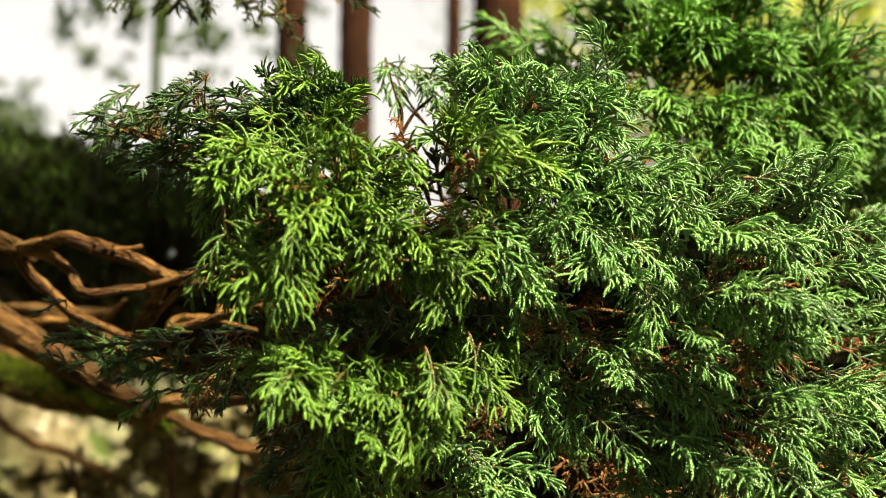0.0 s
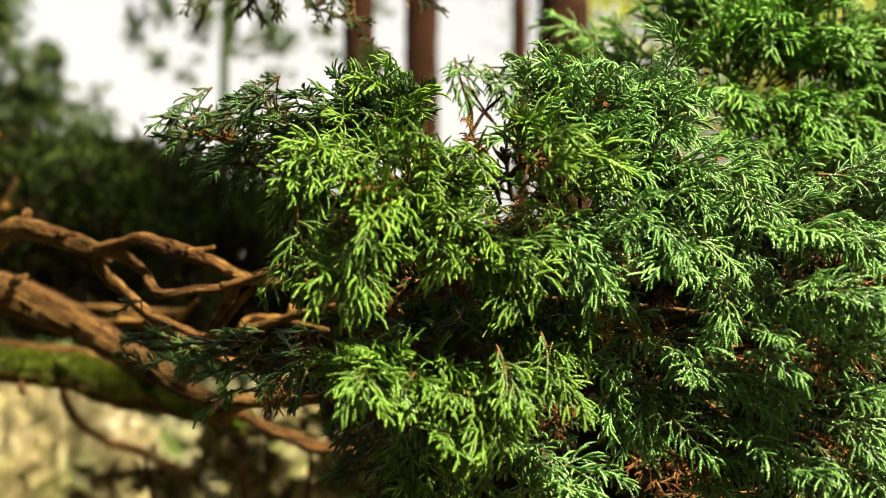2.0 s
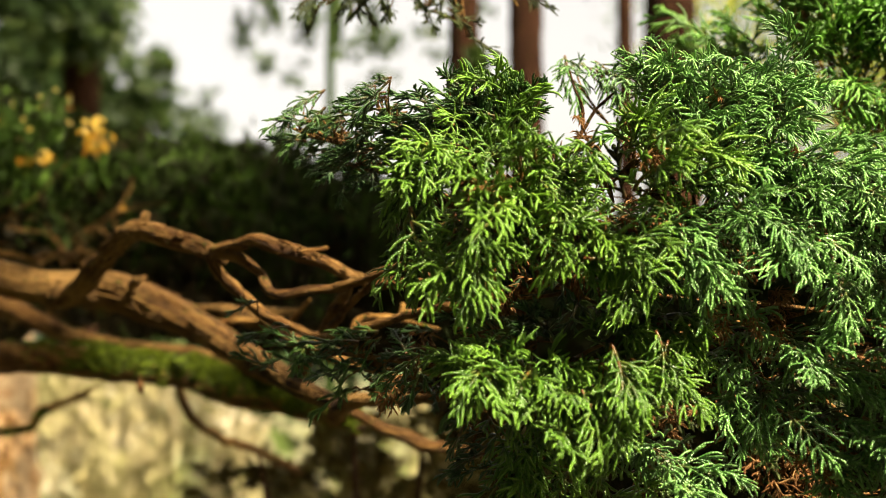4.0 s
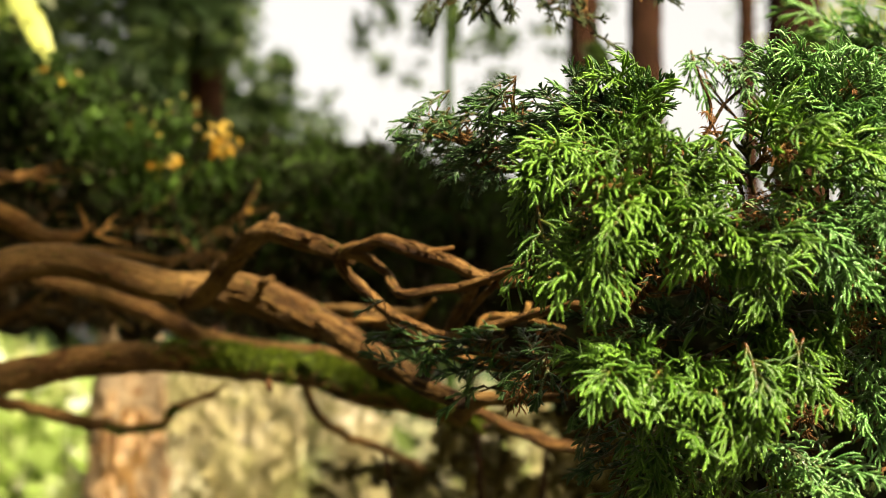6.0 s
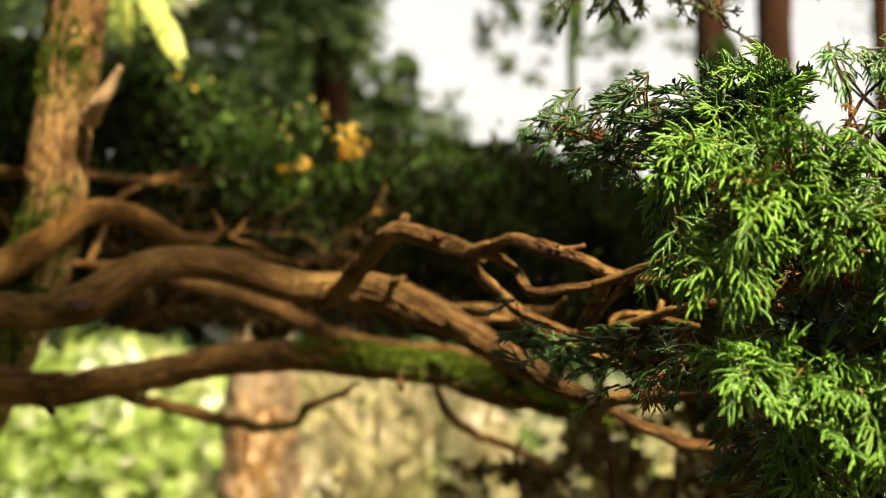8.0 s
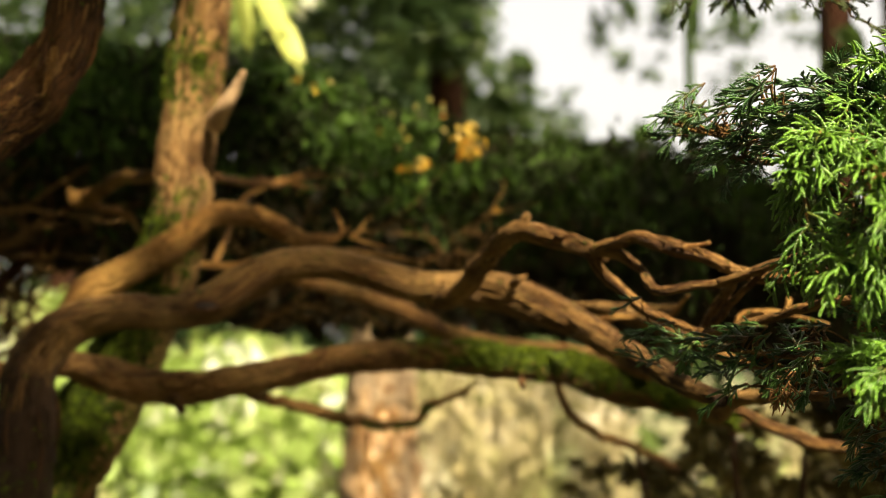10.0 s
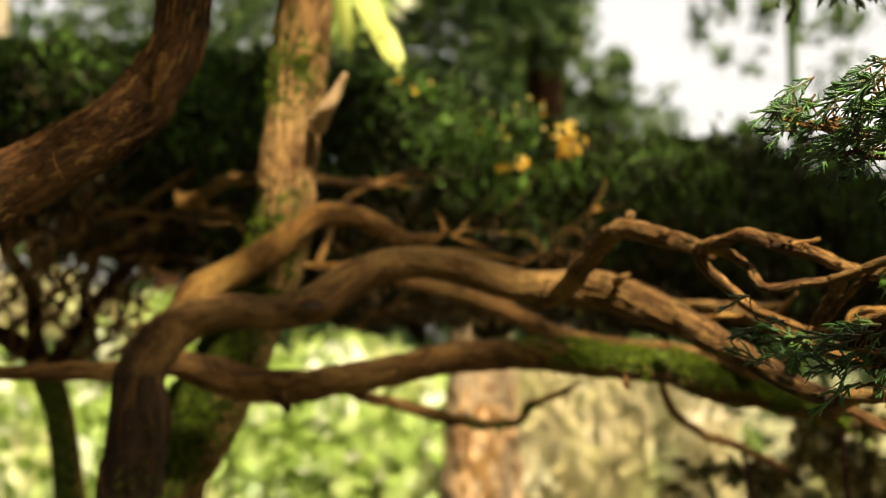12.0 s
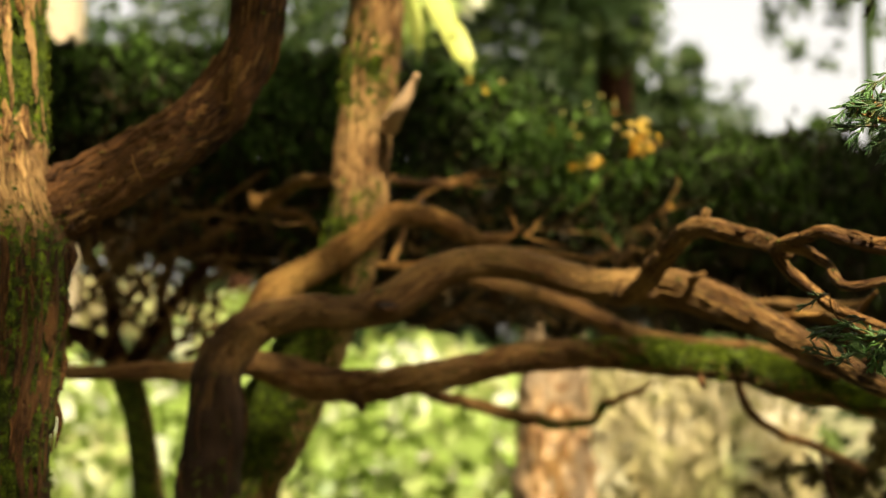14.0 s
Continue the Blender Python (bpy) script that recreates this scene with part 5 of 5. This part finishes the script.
low_at = polar(-11.05, 0.0000, 2.987)
low_shrub = thing("low_shrub", Vector((low_at.x, low_at.y, 0)), "low brownish shrub with dry leaves under the branches", "shrub")
for k, (da, rise) in enumerate(((-5, -0.06), (-1, -0.03), (2, -0.05), (6, -0.04))):
    part("stem", tube("stem", [(low_at.x, low_at.y, -0.03, 0.012), (*polar(-11 + da * 0.4, -0.3, 2.3), 0.009), (*polar(-11 + da, rise, 2.25), 0.004)], BARK_FAR, sides=8, step=0.03, origin=low_shrub.location), low_shrub)
p = blobs(rng, [(-15.3, -0.10, 2.99, 0.20, 0.15, 520), (-10.5, -0.075, 2.99, 0.24, 0.15, 640), (-4.9, -0.065, 2.99, 0.24, 0.18, 700), (-12.1, -0.162, 3.06, 0.33, 0.12, 900), (-17.8, -0.15, 3.0, 0.12, 0.10, 260)], 1.0, 24)
me = leaf_cloud(rng, p - np.array(low_shrub.location), 0.058 * rng.uniform(0.5, 1.5, len(p)), BROWN_LEAF, "crown")
tagged(part("crown", me, low_shrub), kind="stuff")

# ---- trees behind ----
rng = np.random.default_rng(31)


def far_tree(az, d, mm, mat, label, rough=0.08, crown=None, top=0.9, leaf=0.07, leaf_mat=FAR_LEAF, heights=None):
    foot = polar(az, 0, d)
    ob = thing("tree", Vector((foot.x, foot.y, 0)), label, "tree", "trees behind the shrubs")
    r = mm / 1000
    rows = [(foot.x, foot.y, z, r * k) for z, k in heights or ((-0.05, 1.5), (0.25, 1.15), (1.2, 1.0), (2.4, 0.92), (3.6, 0.8), (EYE + top * d, 0.5))]
    part("trunk", tube("trunk", rows, mat, sides=28, step=0.05, rough=rough, seed=int(az * 3) + 90, origin=ob.location), ob)
    if crown:
        p = blobs(rng, crown, 1.0, 28)
        me = leaf_cloud(rng, p - np.array(ob.location), leaf * rng.uniform(0.6, 1.4, len(p)), leaf_mat, "crown")
        tagged(part("crown", me, ob), kind="stuff")
    return ob


far_tree(-7.0, 3.4, 43, BARK_FAR, "slim dark trunk with green sprigs behind the cypress sprays", crown=[(-7.0, 0.232, 3.3, 0.06, 0.09, 110), (-6.6, 0.20, 3.3, 0.05, 0.06, 70)], leaf=0.05, leaf_mat=GREEN_STEM)
far_tree(-4.1, 5.66, 83, BARK_FAR, "brown trunk behind the cypress sprays", crown=[(-4.0, 0.554, 6.23, 1.09, 0.683, 950)])
far_tree(0.4, 7.06, 52, BARK_FAR, "thin dark trunk among the trees")
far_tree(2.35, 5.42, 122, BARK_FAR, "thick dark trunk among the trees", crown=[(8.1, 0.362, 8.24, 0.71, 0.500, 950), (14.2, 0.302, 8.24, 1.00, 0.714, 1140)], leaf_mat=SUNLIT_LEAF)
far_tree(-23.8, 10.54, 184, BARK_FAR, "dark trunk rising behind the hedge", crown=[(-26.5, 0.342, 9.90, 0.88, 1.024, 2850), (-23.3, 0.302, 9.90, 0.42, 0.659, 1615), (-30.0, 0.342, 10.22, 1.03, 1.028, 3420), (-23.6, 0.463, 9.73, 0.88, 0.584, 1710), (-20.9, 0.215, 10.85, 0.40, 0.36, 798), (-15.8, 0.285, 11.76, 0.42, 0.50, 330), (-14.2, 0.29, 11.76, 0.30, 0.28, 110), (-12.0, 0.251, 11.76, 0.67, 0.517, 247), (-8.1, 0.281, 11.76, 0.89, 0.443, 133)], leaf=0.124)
far_tree(-12.9, 9.24, 40, GREEN_STEM, "slim green sapling with tufts of needles", crown=[(-12.9, 0.251, 9.24, 0.15, 0.581, 70), (-13.3, 0.191, 9.24, 0.29, 0.174, 110)], leaf=0.168, leaf_mat=GREEN_STEM)
tan_tree = far_tree(-26.8, 5.3, 150, BARK_TAN, "tan sunlit trunk beneath the hedge", rough=0.2, heights=((-0.05, 1.5), (0.3, 1.25), (0.7, 1.08), (0.95, 0.98), (1.3, 0.88), (1.7, 0.80), (2.15, 0.74)))
for mat, count, seed in ((BARK_STUB, 90, 111), (BARK_WARM, 110, 112)):
    plates(tan_tree.children[0], [(-26.8, -0.20, 5.3, 186), (-26.8, -0.12, 5.3, 172), (-26.8, -0.05, 5.3, 156), (-26.8, -0.01, 5.3, 140)], mat, count, 0.12, 0.016, seed, tan_tree, 0.006)
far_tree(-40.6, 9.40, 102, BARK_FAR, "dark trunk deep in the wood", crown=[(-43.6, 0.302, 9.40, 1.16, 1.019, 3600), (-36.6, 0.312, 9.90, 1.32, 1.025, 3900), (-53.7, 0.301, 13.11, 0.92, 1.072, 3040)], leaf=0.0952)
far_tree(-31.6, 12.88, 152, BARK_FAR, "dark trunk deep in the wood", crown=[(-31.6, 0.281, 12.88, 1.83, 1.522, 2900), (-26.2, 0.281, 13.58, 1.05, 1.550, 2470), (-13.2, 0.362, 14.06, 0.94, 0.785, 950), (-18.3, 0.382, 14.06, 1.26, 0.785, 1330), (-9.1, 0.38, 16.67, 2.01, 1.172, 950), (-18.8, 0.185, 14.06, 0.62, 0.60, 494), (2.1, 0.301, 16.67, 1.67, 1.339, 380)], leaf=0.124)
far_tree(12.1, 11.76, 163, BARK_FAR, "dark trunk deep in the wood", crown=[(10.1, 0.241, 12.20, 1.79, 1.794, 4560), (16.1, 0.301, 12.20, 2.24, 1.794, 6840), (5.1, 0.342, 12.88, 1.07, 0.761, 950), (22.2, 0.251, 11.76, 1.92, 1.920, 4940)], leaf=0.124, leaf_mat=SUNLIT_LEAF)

# ---- unseen canopy added overhead, above the view, to block sun and sky ----
rng = np.random.default_rng(37)
n_leaf = 34000
over = np.stack([rng.uniform(-3.3, 3.2, n_leaf), rng.uniform(-4.2, 2.4, n_leaf), rng.uniform(2.5, 3.4, n_leaf)], 1)
over = np.vstack([over, np.stack([rng.uniform(-3.3, -0.55, 16000), rng.uniform(-2.2, 2.4, 16000), rng.uniform(2.5, 3.4, 16000)], 1)])
keep = np.array([noise.noise(Vector(p) * 1.5) > -0.4 for p in over])
for spot, wide in (((-34.8, 0.220, 2.02), 0.12), ((-39.1, 0.056, 1.95), 0.045), ((-20.2, 0.056, 1.56), 0.22), ((-20.5, 0.0, 1.95), 0.10), ((11.0, 0.24, 1.28), 0.40), ((-2.0, 0.08, 0.95), 0.34), ((5.0, 0.05, 0.95), 0.42), ((12.0, 0.05, 1.0), 0.42), ((-27.5, 0.22, 2.85), 0.20), ((-20.0, 0.17, 2.85), 0.12), ((-45.0, 0.245, 2.9), 0.16), ((-13.1, 0.020, 1.43), 0.18), ((-50.3, 0.265, 1.37), 0.15), ((-47.9, 0.272, 7.90), 0.5), ((-26.6, -0.061, 3.79), 0.30), ((-23.0, 0.176, 2.58), 0.10), ((-43.6, 0.213, 2.87), 0.12), ((-39.8, 0.128, 2.5), 0.045), ((-31.3, 0.145, 2.45), 0.05), ((-28.8, 0.106, 2.17), 0.035)):
    # gaps cut along the sun's way wherever sunlight should fall
    off = over - np.array(polar(*spot))
    along = off @ np.array(sun_way)
    keep &= np.linalg.norm(off - along[:, None] * np.array(sun_way), axis=1) > wide
me = leaf_cloud(rng, over[keep] - np.array(near_tree.location), 0.135 * rng.uniform(0.6, 1.4, int(keep.sum())), FAR_LEAF, "canopy")
tagged(part("canopy", me, near_tree, "unseen leaf canopy added overhead to cast shade"), kind="stuff")

# ---- unseen trees added all round to hold back skylight, open towards the sun and ahead ----
def wall_of_leaves(az, span, low, high, count):
    """Places on the added, unseen wall of leaves, thinned towards the sun."""
    a = np.radians(az + rng.uniform(-span, span, count))
    e = np.radians(rng.uniform(low, high, count))
    w = np.stack([np.sin(a) * np.cos(e), np.cos(a) * np.cos(e), np.sin(e)], 1)
    away = np.degrees(np.arccos(np.clip(w @ np.array(sun_way), -1, 1)))
    open_sky = np.array([noise.noise(Vector(v) * 5) for v in w]) * 9 + 21
    w = w[away > open_sky]
    return w * rng.uniform(6.0, 8.0, len(w))[:, None] + np.array((0, 0, EYE))


for az, high in ((48, 38), (75, 42), (102, 60), (130, 60), (158, 66), (186, 66), (214, 66), (242, 66), (270, 66), (293, 66)):
    ob = far_tree(az, 7.2, 110, BARK_FAR, "unseen dark tree added to hold back skylight")
    p = wall_of_leaves(az, 17, -8, high, 1500)
    me = leaf_cloud(rng, p - np.array(ob.location), 0.36 * rng.uniform(0.6, 1.4, len(p)), FAR_LEAF, "crown", None, 0.6)
    tagged(part("crown", me, ob), kind="stuff")

# ---- bright undergrowth seen beneath the branches ----
rng = np.random.default_rng(41)


def undergrowth(name, rows, mat, label, leaf, ways=None, width=0.45):
    c = polar(rows[0][0], 0, rows[0][2])
    p = blobs(rng, rows)
    p[:, 2] = np.maximum(p[:, 2], 0.03)
    ob = new(name, leaf_cloud(rng, p - np.array((c.x, c.y, 0)), leaf * rng.uniform(0.5, 1.5, len(p)), mat, name, ways, width))
    ob.location = (c.x, c.y, 0)
    return tagged(ob, label, "undergrowth", kind="stuff")


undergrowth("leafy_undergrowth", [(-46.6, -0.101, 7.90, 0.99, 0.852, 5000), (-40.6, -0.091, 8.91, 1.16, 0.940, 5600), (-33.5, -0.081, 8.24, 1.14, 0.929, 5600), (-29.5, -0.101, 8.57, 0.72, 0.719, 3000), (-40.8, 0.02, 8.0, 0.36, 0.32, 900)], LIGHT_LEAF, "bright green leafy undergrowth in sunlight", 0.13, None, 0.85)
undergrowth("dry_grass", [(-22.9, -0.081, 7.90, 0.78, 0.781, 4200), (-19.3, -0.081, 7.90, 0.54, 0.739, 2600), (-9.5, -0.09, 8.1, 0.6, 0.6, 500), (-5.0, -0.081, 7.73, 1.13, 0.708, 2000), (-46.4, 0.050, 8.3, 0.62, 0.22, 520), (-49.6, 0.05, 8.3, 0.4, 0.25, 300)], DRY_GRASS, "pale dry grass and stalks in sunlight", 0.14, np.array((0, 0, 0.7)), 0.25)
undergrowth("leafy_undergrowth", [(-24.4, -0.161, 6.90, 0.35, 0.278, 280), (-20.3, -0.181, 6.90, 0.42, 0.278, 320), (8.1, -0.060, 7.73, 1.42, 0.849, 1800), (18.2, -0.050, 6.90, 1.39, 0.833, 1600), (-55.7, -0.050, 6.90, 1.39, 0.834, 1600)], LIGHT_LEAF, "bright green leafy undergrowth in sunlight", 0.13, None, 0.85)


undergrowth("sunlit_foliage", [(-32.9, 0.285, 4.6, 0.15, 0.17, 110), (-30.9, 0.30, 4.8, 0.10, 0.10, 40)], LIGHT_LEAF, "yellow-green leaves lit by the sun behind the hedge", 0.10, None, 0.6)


# ---- strap leaf, yellowed leaves, far wall ----
def strap(name, rows, mat, parent):
    """A long pendent leaf with a folded midrib."""
    p = spline(rows, 0.01)
    c, w = p[:, :3], p[:, 3] * 0.85
    side = np.array((math.cos(radians(-31)), -math.sin(radians(-31)), 0.0))
    fold = np.array((0.1, 0.25, 0.0))
    verts = np.concatenate([np.stack([c[i] - side * w[i] + fold * w[i], c[i] - fold * w[i] * 0.3, c[i] + side * w[i] + fold * w[i]]) for i in range(len(c))])
    faces = [(3 * i + k, 3 * i + k + 1, 3 * i + k + 4, 3 * i + k + 3) for i in range(len(c) - 1) for k in range(2)]
    return part(name, mesh_from(name, verts - np.array(parent.location), faces, mat), parent)


plant = thing("strap_leaved_plant", Vector((polar(-40.78, 0.0000, 3.790).x, polar(-40.78, 0.0000, 3.790).y, 0)), "yellow-green strap leaves hanging in sunlight behind the hedge", "plant")
strap("leaf", [(*polar(-33.09, 0.3645, 3.747), 0.032), (*polar(-32.07, 0.2906, 3.733), 0.040), (*polar(-31.26, 0.2632, 3.733), 0.042), (*polar(-30.65, 0.2390, 3.719), 0.028), (*polar(-30.35, 0.2248, 3.719), 0.005)], STRAP_LEAF, plant)
strap("leaf", [(*polar(-33.70, 0.3745, 3.862), 0.03), (*polar(-33.29, 0.3037, 3.862), 0.03), (*polar(-32.89, 0.2652, 3.862), 0.022), (*polar(-32.68, 0.2429, 3.862), 0.004)], STRAP_LEAF, plant)
strap("leaf", [(*polar(-35.12, 0.3641, 4.142), 0.05), (*polar(-34.71, 0.2933, 4.142), 0.055), (*polar(-34.31, 0.2529, 4.142), 0.035), (*polar(-34.01, 0.2276, 4.142), 0.006)], STRAP_LEAF, plant)
part("stalk", tube("stalk", [(*polar(-40.78, -0.4252, 3.790), 0.02), (*polar(-38.05, 0.0608, 3.862), 0.014), (*polar(-34.51, 0.3846, 3.862), 0.008)], BARK_FAR, sides=8, step=0.05, origin=plant.location), plant)

rng = np.random.default_rng(51)
sprinkle = blobs(rng, [(-23.05, 0.176, 2.58, 0.036, 0.044, 46), (-21.8, 0.124, 2.62, 0.01, 0.011, 2), (-25.3, 0.183, 2.66, 0.16, 0.067, 12), (-25.6, 0.155, 2.62, 0.05, 0.03, 12), (-24.2, 0.205, 2.66, 0.05, 0.02, 6), (-30.0, 0.222, 2.72, 0.05, 0.02, 9)])
sprinkle_ob = new("yellow_leaves", leaf_cloud(rng, sprinkle, 0.017 * rng.uniform(0.5, 1.5, len(sprinkle)), YELLOW_LEAF, "yellow_leaves", None, 0.7))
tagged(sprinkle_ob, "scattered yellow leaves caught in the dark conifer", "leaves", kind="stuff")

bm = bmesh.new()
bmesh.ops.create_cube(bm, size=1.0, matrix=Matrix.Translation((0, 0, 2.1)) @ Matrix.Diagonal((0.21, 0.21, 4.2, 1)))
bmesh.ops.bevel(bm, geom=bm.edges[:], offset=0.015, segments=2, affect="EDGES")
me = bpy.data.meshes.new("pillar")
bm.to_mesh(me)
me.materials.append(PLASTER)
pillar = new("pillar", me)
pillar.matrix_world = pose(polar(-48.35, 0.0000, 7.901).x, polar(-48.35, 0.0000, 7.901).y, 0, 0, 0, 30)
tagged(pillar, "pale cream pillar standing beyond the hedge", "pillar")

# ---- far edge of the wood and the dim growth under the conifer ----
rng = np.random.default_rng(61)
undergrowth("far_wood", [(az, 0.03, 13.0, 1.9, 1.3, 420) for az in range(-62, 34, 7)] + [(az, 0.215, 14.0, 1.5, 0.75, 430 if -52 < az < -36 else 800) for az in range(-62, -26, 6)] + [(-25.5, 0.215, 14.0, 0.7, 0.8, 600), (-22.8, 0.185, 14.0, 0.5, 0.5, 350)], FAR_LEAF, "dim far edge of the wood", 0.34)
undergrowth("low_thicket", [(-45.6, 0.115, 4.28, 0.30, 0.07, 40), (-40.6, 0.100, 4.28, 0.30, 0.08, 60), (-36.0, 0.051, 4.28, 0.27, 0.162, 120)], FAR_LEAF, "dim leafy thicket beneath the conifer", 0.10)


# ---- knots, flakes and a shed twig on the bark ----
def knot(az, el, d, wide, high, parent):
    """An old branch scar: a rolled rim round a dark hollow."""
    c, a = polar(az, el, d), radians(az)
    ax = Vector((math.cos(a), -math.sin(a), 0))
    ring = [(*(c + ax * (wide * math.cos(k * math.pi / 8)) + Vector((0, 0, high * math.sin(k * math.pi / 8)))), high * 0.36) for k in range(17)]
    ob = part("knot", tube("knot", ring, BARK_DARK, sides=10, step=0.002, rough=0.35, seed=70, origin=parent.location, close=False), parent, "dark healed knot")
    bm = bmesh.new()
    bmesh.ops.create_uvsphere(bm, u_segments=16, v_segments=8, radius=1.0)
    back = Vector((-math.sin(a), -math.cos(a), 0))
    for v in bm.verts:
        p = v.co.copy()
        v.co = c + ax * (p.x * wide) + Vector((0, 0, p.z * high)) + back * (p.y * high * 0.25 * (1 + 0.4 * math.sin(9 * p.x))) - Vector(parent.location)
    me = bpy.data.meshes.new("hollow")
    bm.to_mesh(me)
    me.materials.append(HOLLOW)
    part("hollow", me, ob)
    return ob


def bark_strip(rows, parent, label, mat=BARK_PALE):
    """A thin peeling strip of bark."""
    p = spline(rows, 0.003)
    c, w = p[:, :3], p[:, 3]
    a = math.atan2(c[0, 0], c[0, 1])
    ax, back = np.array((math.cos(a), -math.sin(a), 0)), np.array((-math.sin(a), -math.cos(a), 0))
    verts = np.concatenate([np.stack([c[i] - ax * w[i], c[i] + back * 0.0015, c[i] + ax * w[i], c[i] - back * 0.002]) for i in range(len(c))])
    faces = [(4 * i + k, 4 * i + (k + 1) % 4, 4 * i + 4 + (k + 1) % 4, 4 * i + 4 + k) for i in range(len(c) - 1) for k in range(4)]
    return part("bark_strip", mesh_from("bark_strip", verts - np.array(parent.location), faces, mat, grain=verts, moss=np.zeros(len(verts))), parent, label)


HOLLOW, n, l, b = material("hollow", 0.95)
l.new(ramp(n, l, noise_at(n, l, None, 60.0), [(0.3, (0.006, 0.003, 0.002)), (0.7, (0.03, 0.015, 0.007))]), b.inputs["Base Color"])
knot(-34.43, 0.0496, 1.709, 0.0155, 0.0072, tree)
knot(-27.30, 0.0169, 1.971, 0.0078, 0.0052, tree)
bark_strip([(*polar(-41.23, 0.1997, 1.400), 0.001), (*polar(-41.07, 0.2109, 1.398), 0.004), (*polar(-40.92, 0.2261, 1.398), 0.006), (*polar(-40.82, 0.2363, 1.399), 0.003)], near_tree, "pale peeling strip of bark")
bark_strip([(*polar(-49.73, 0.2547, 1.360), 0.001), (*polar(-49.84, 0.2629, 1.356), 0.004), (*polar(-49.94, 0.2700, 1.360), 0.002)], near_tree, "pale peeling strip of bark")
for rows in NEAR_FLAKES:
    bark_strip([(*polar(az, el, d), mm / 1000) for az, el, d, mm in rows], near_tree, "dark lifted flake of bark", BARK_DARK)
for rows in STEM_FLAKES:
    bark_strip([(*polar(az, el, d), mm / 1000) for az, el, d, mm in rows], tree, "dark lifted flake of bark", BARK_DARK)
for rows in ([(-45.20, 0.1580, 1.376), (-45.10, 0.1498, 1.372), (-44.95, 0.1447, 1.370), (-44.79, 0.1386, 1.375)], [(-44.97, 0.1457, 1.370), (-45.10, 0.1406, 1.372), (-45.25, 0.1386, 1.376)]):
    part("shed_twig", tube("shed_twig", [(*polar(*r), 0.0009) for r in rows], BARK_PALE, sides=6, step=0.003, rough=0.2, origin=near_tree.location), near_tree, "thin dry twig stuck to the limb")
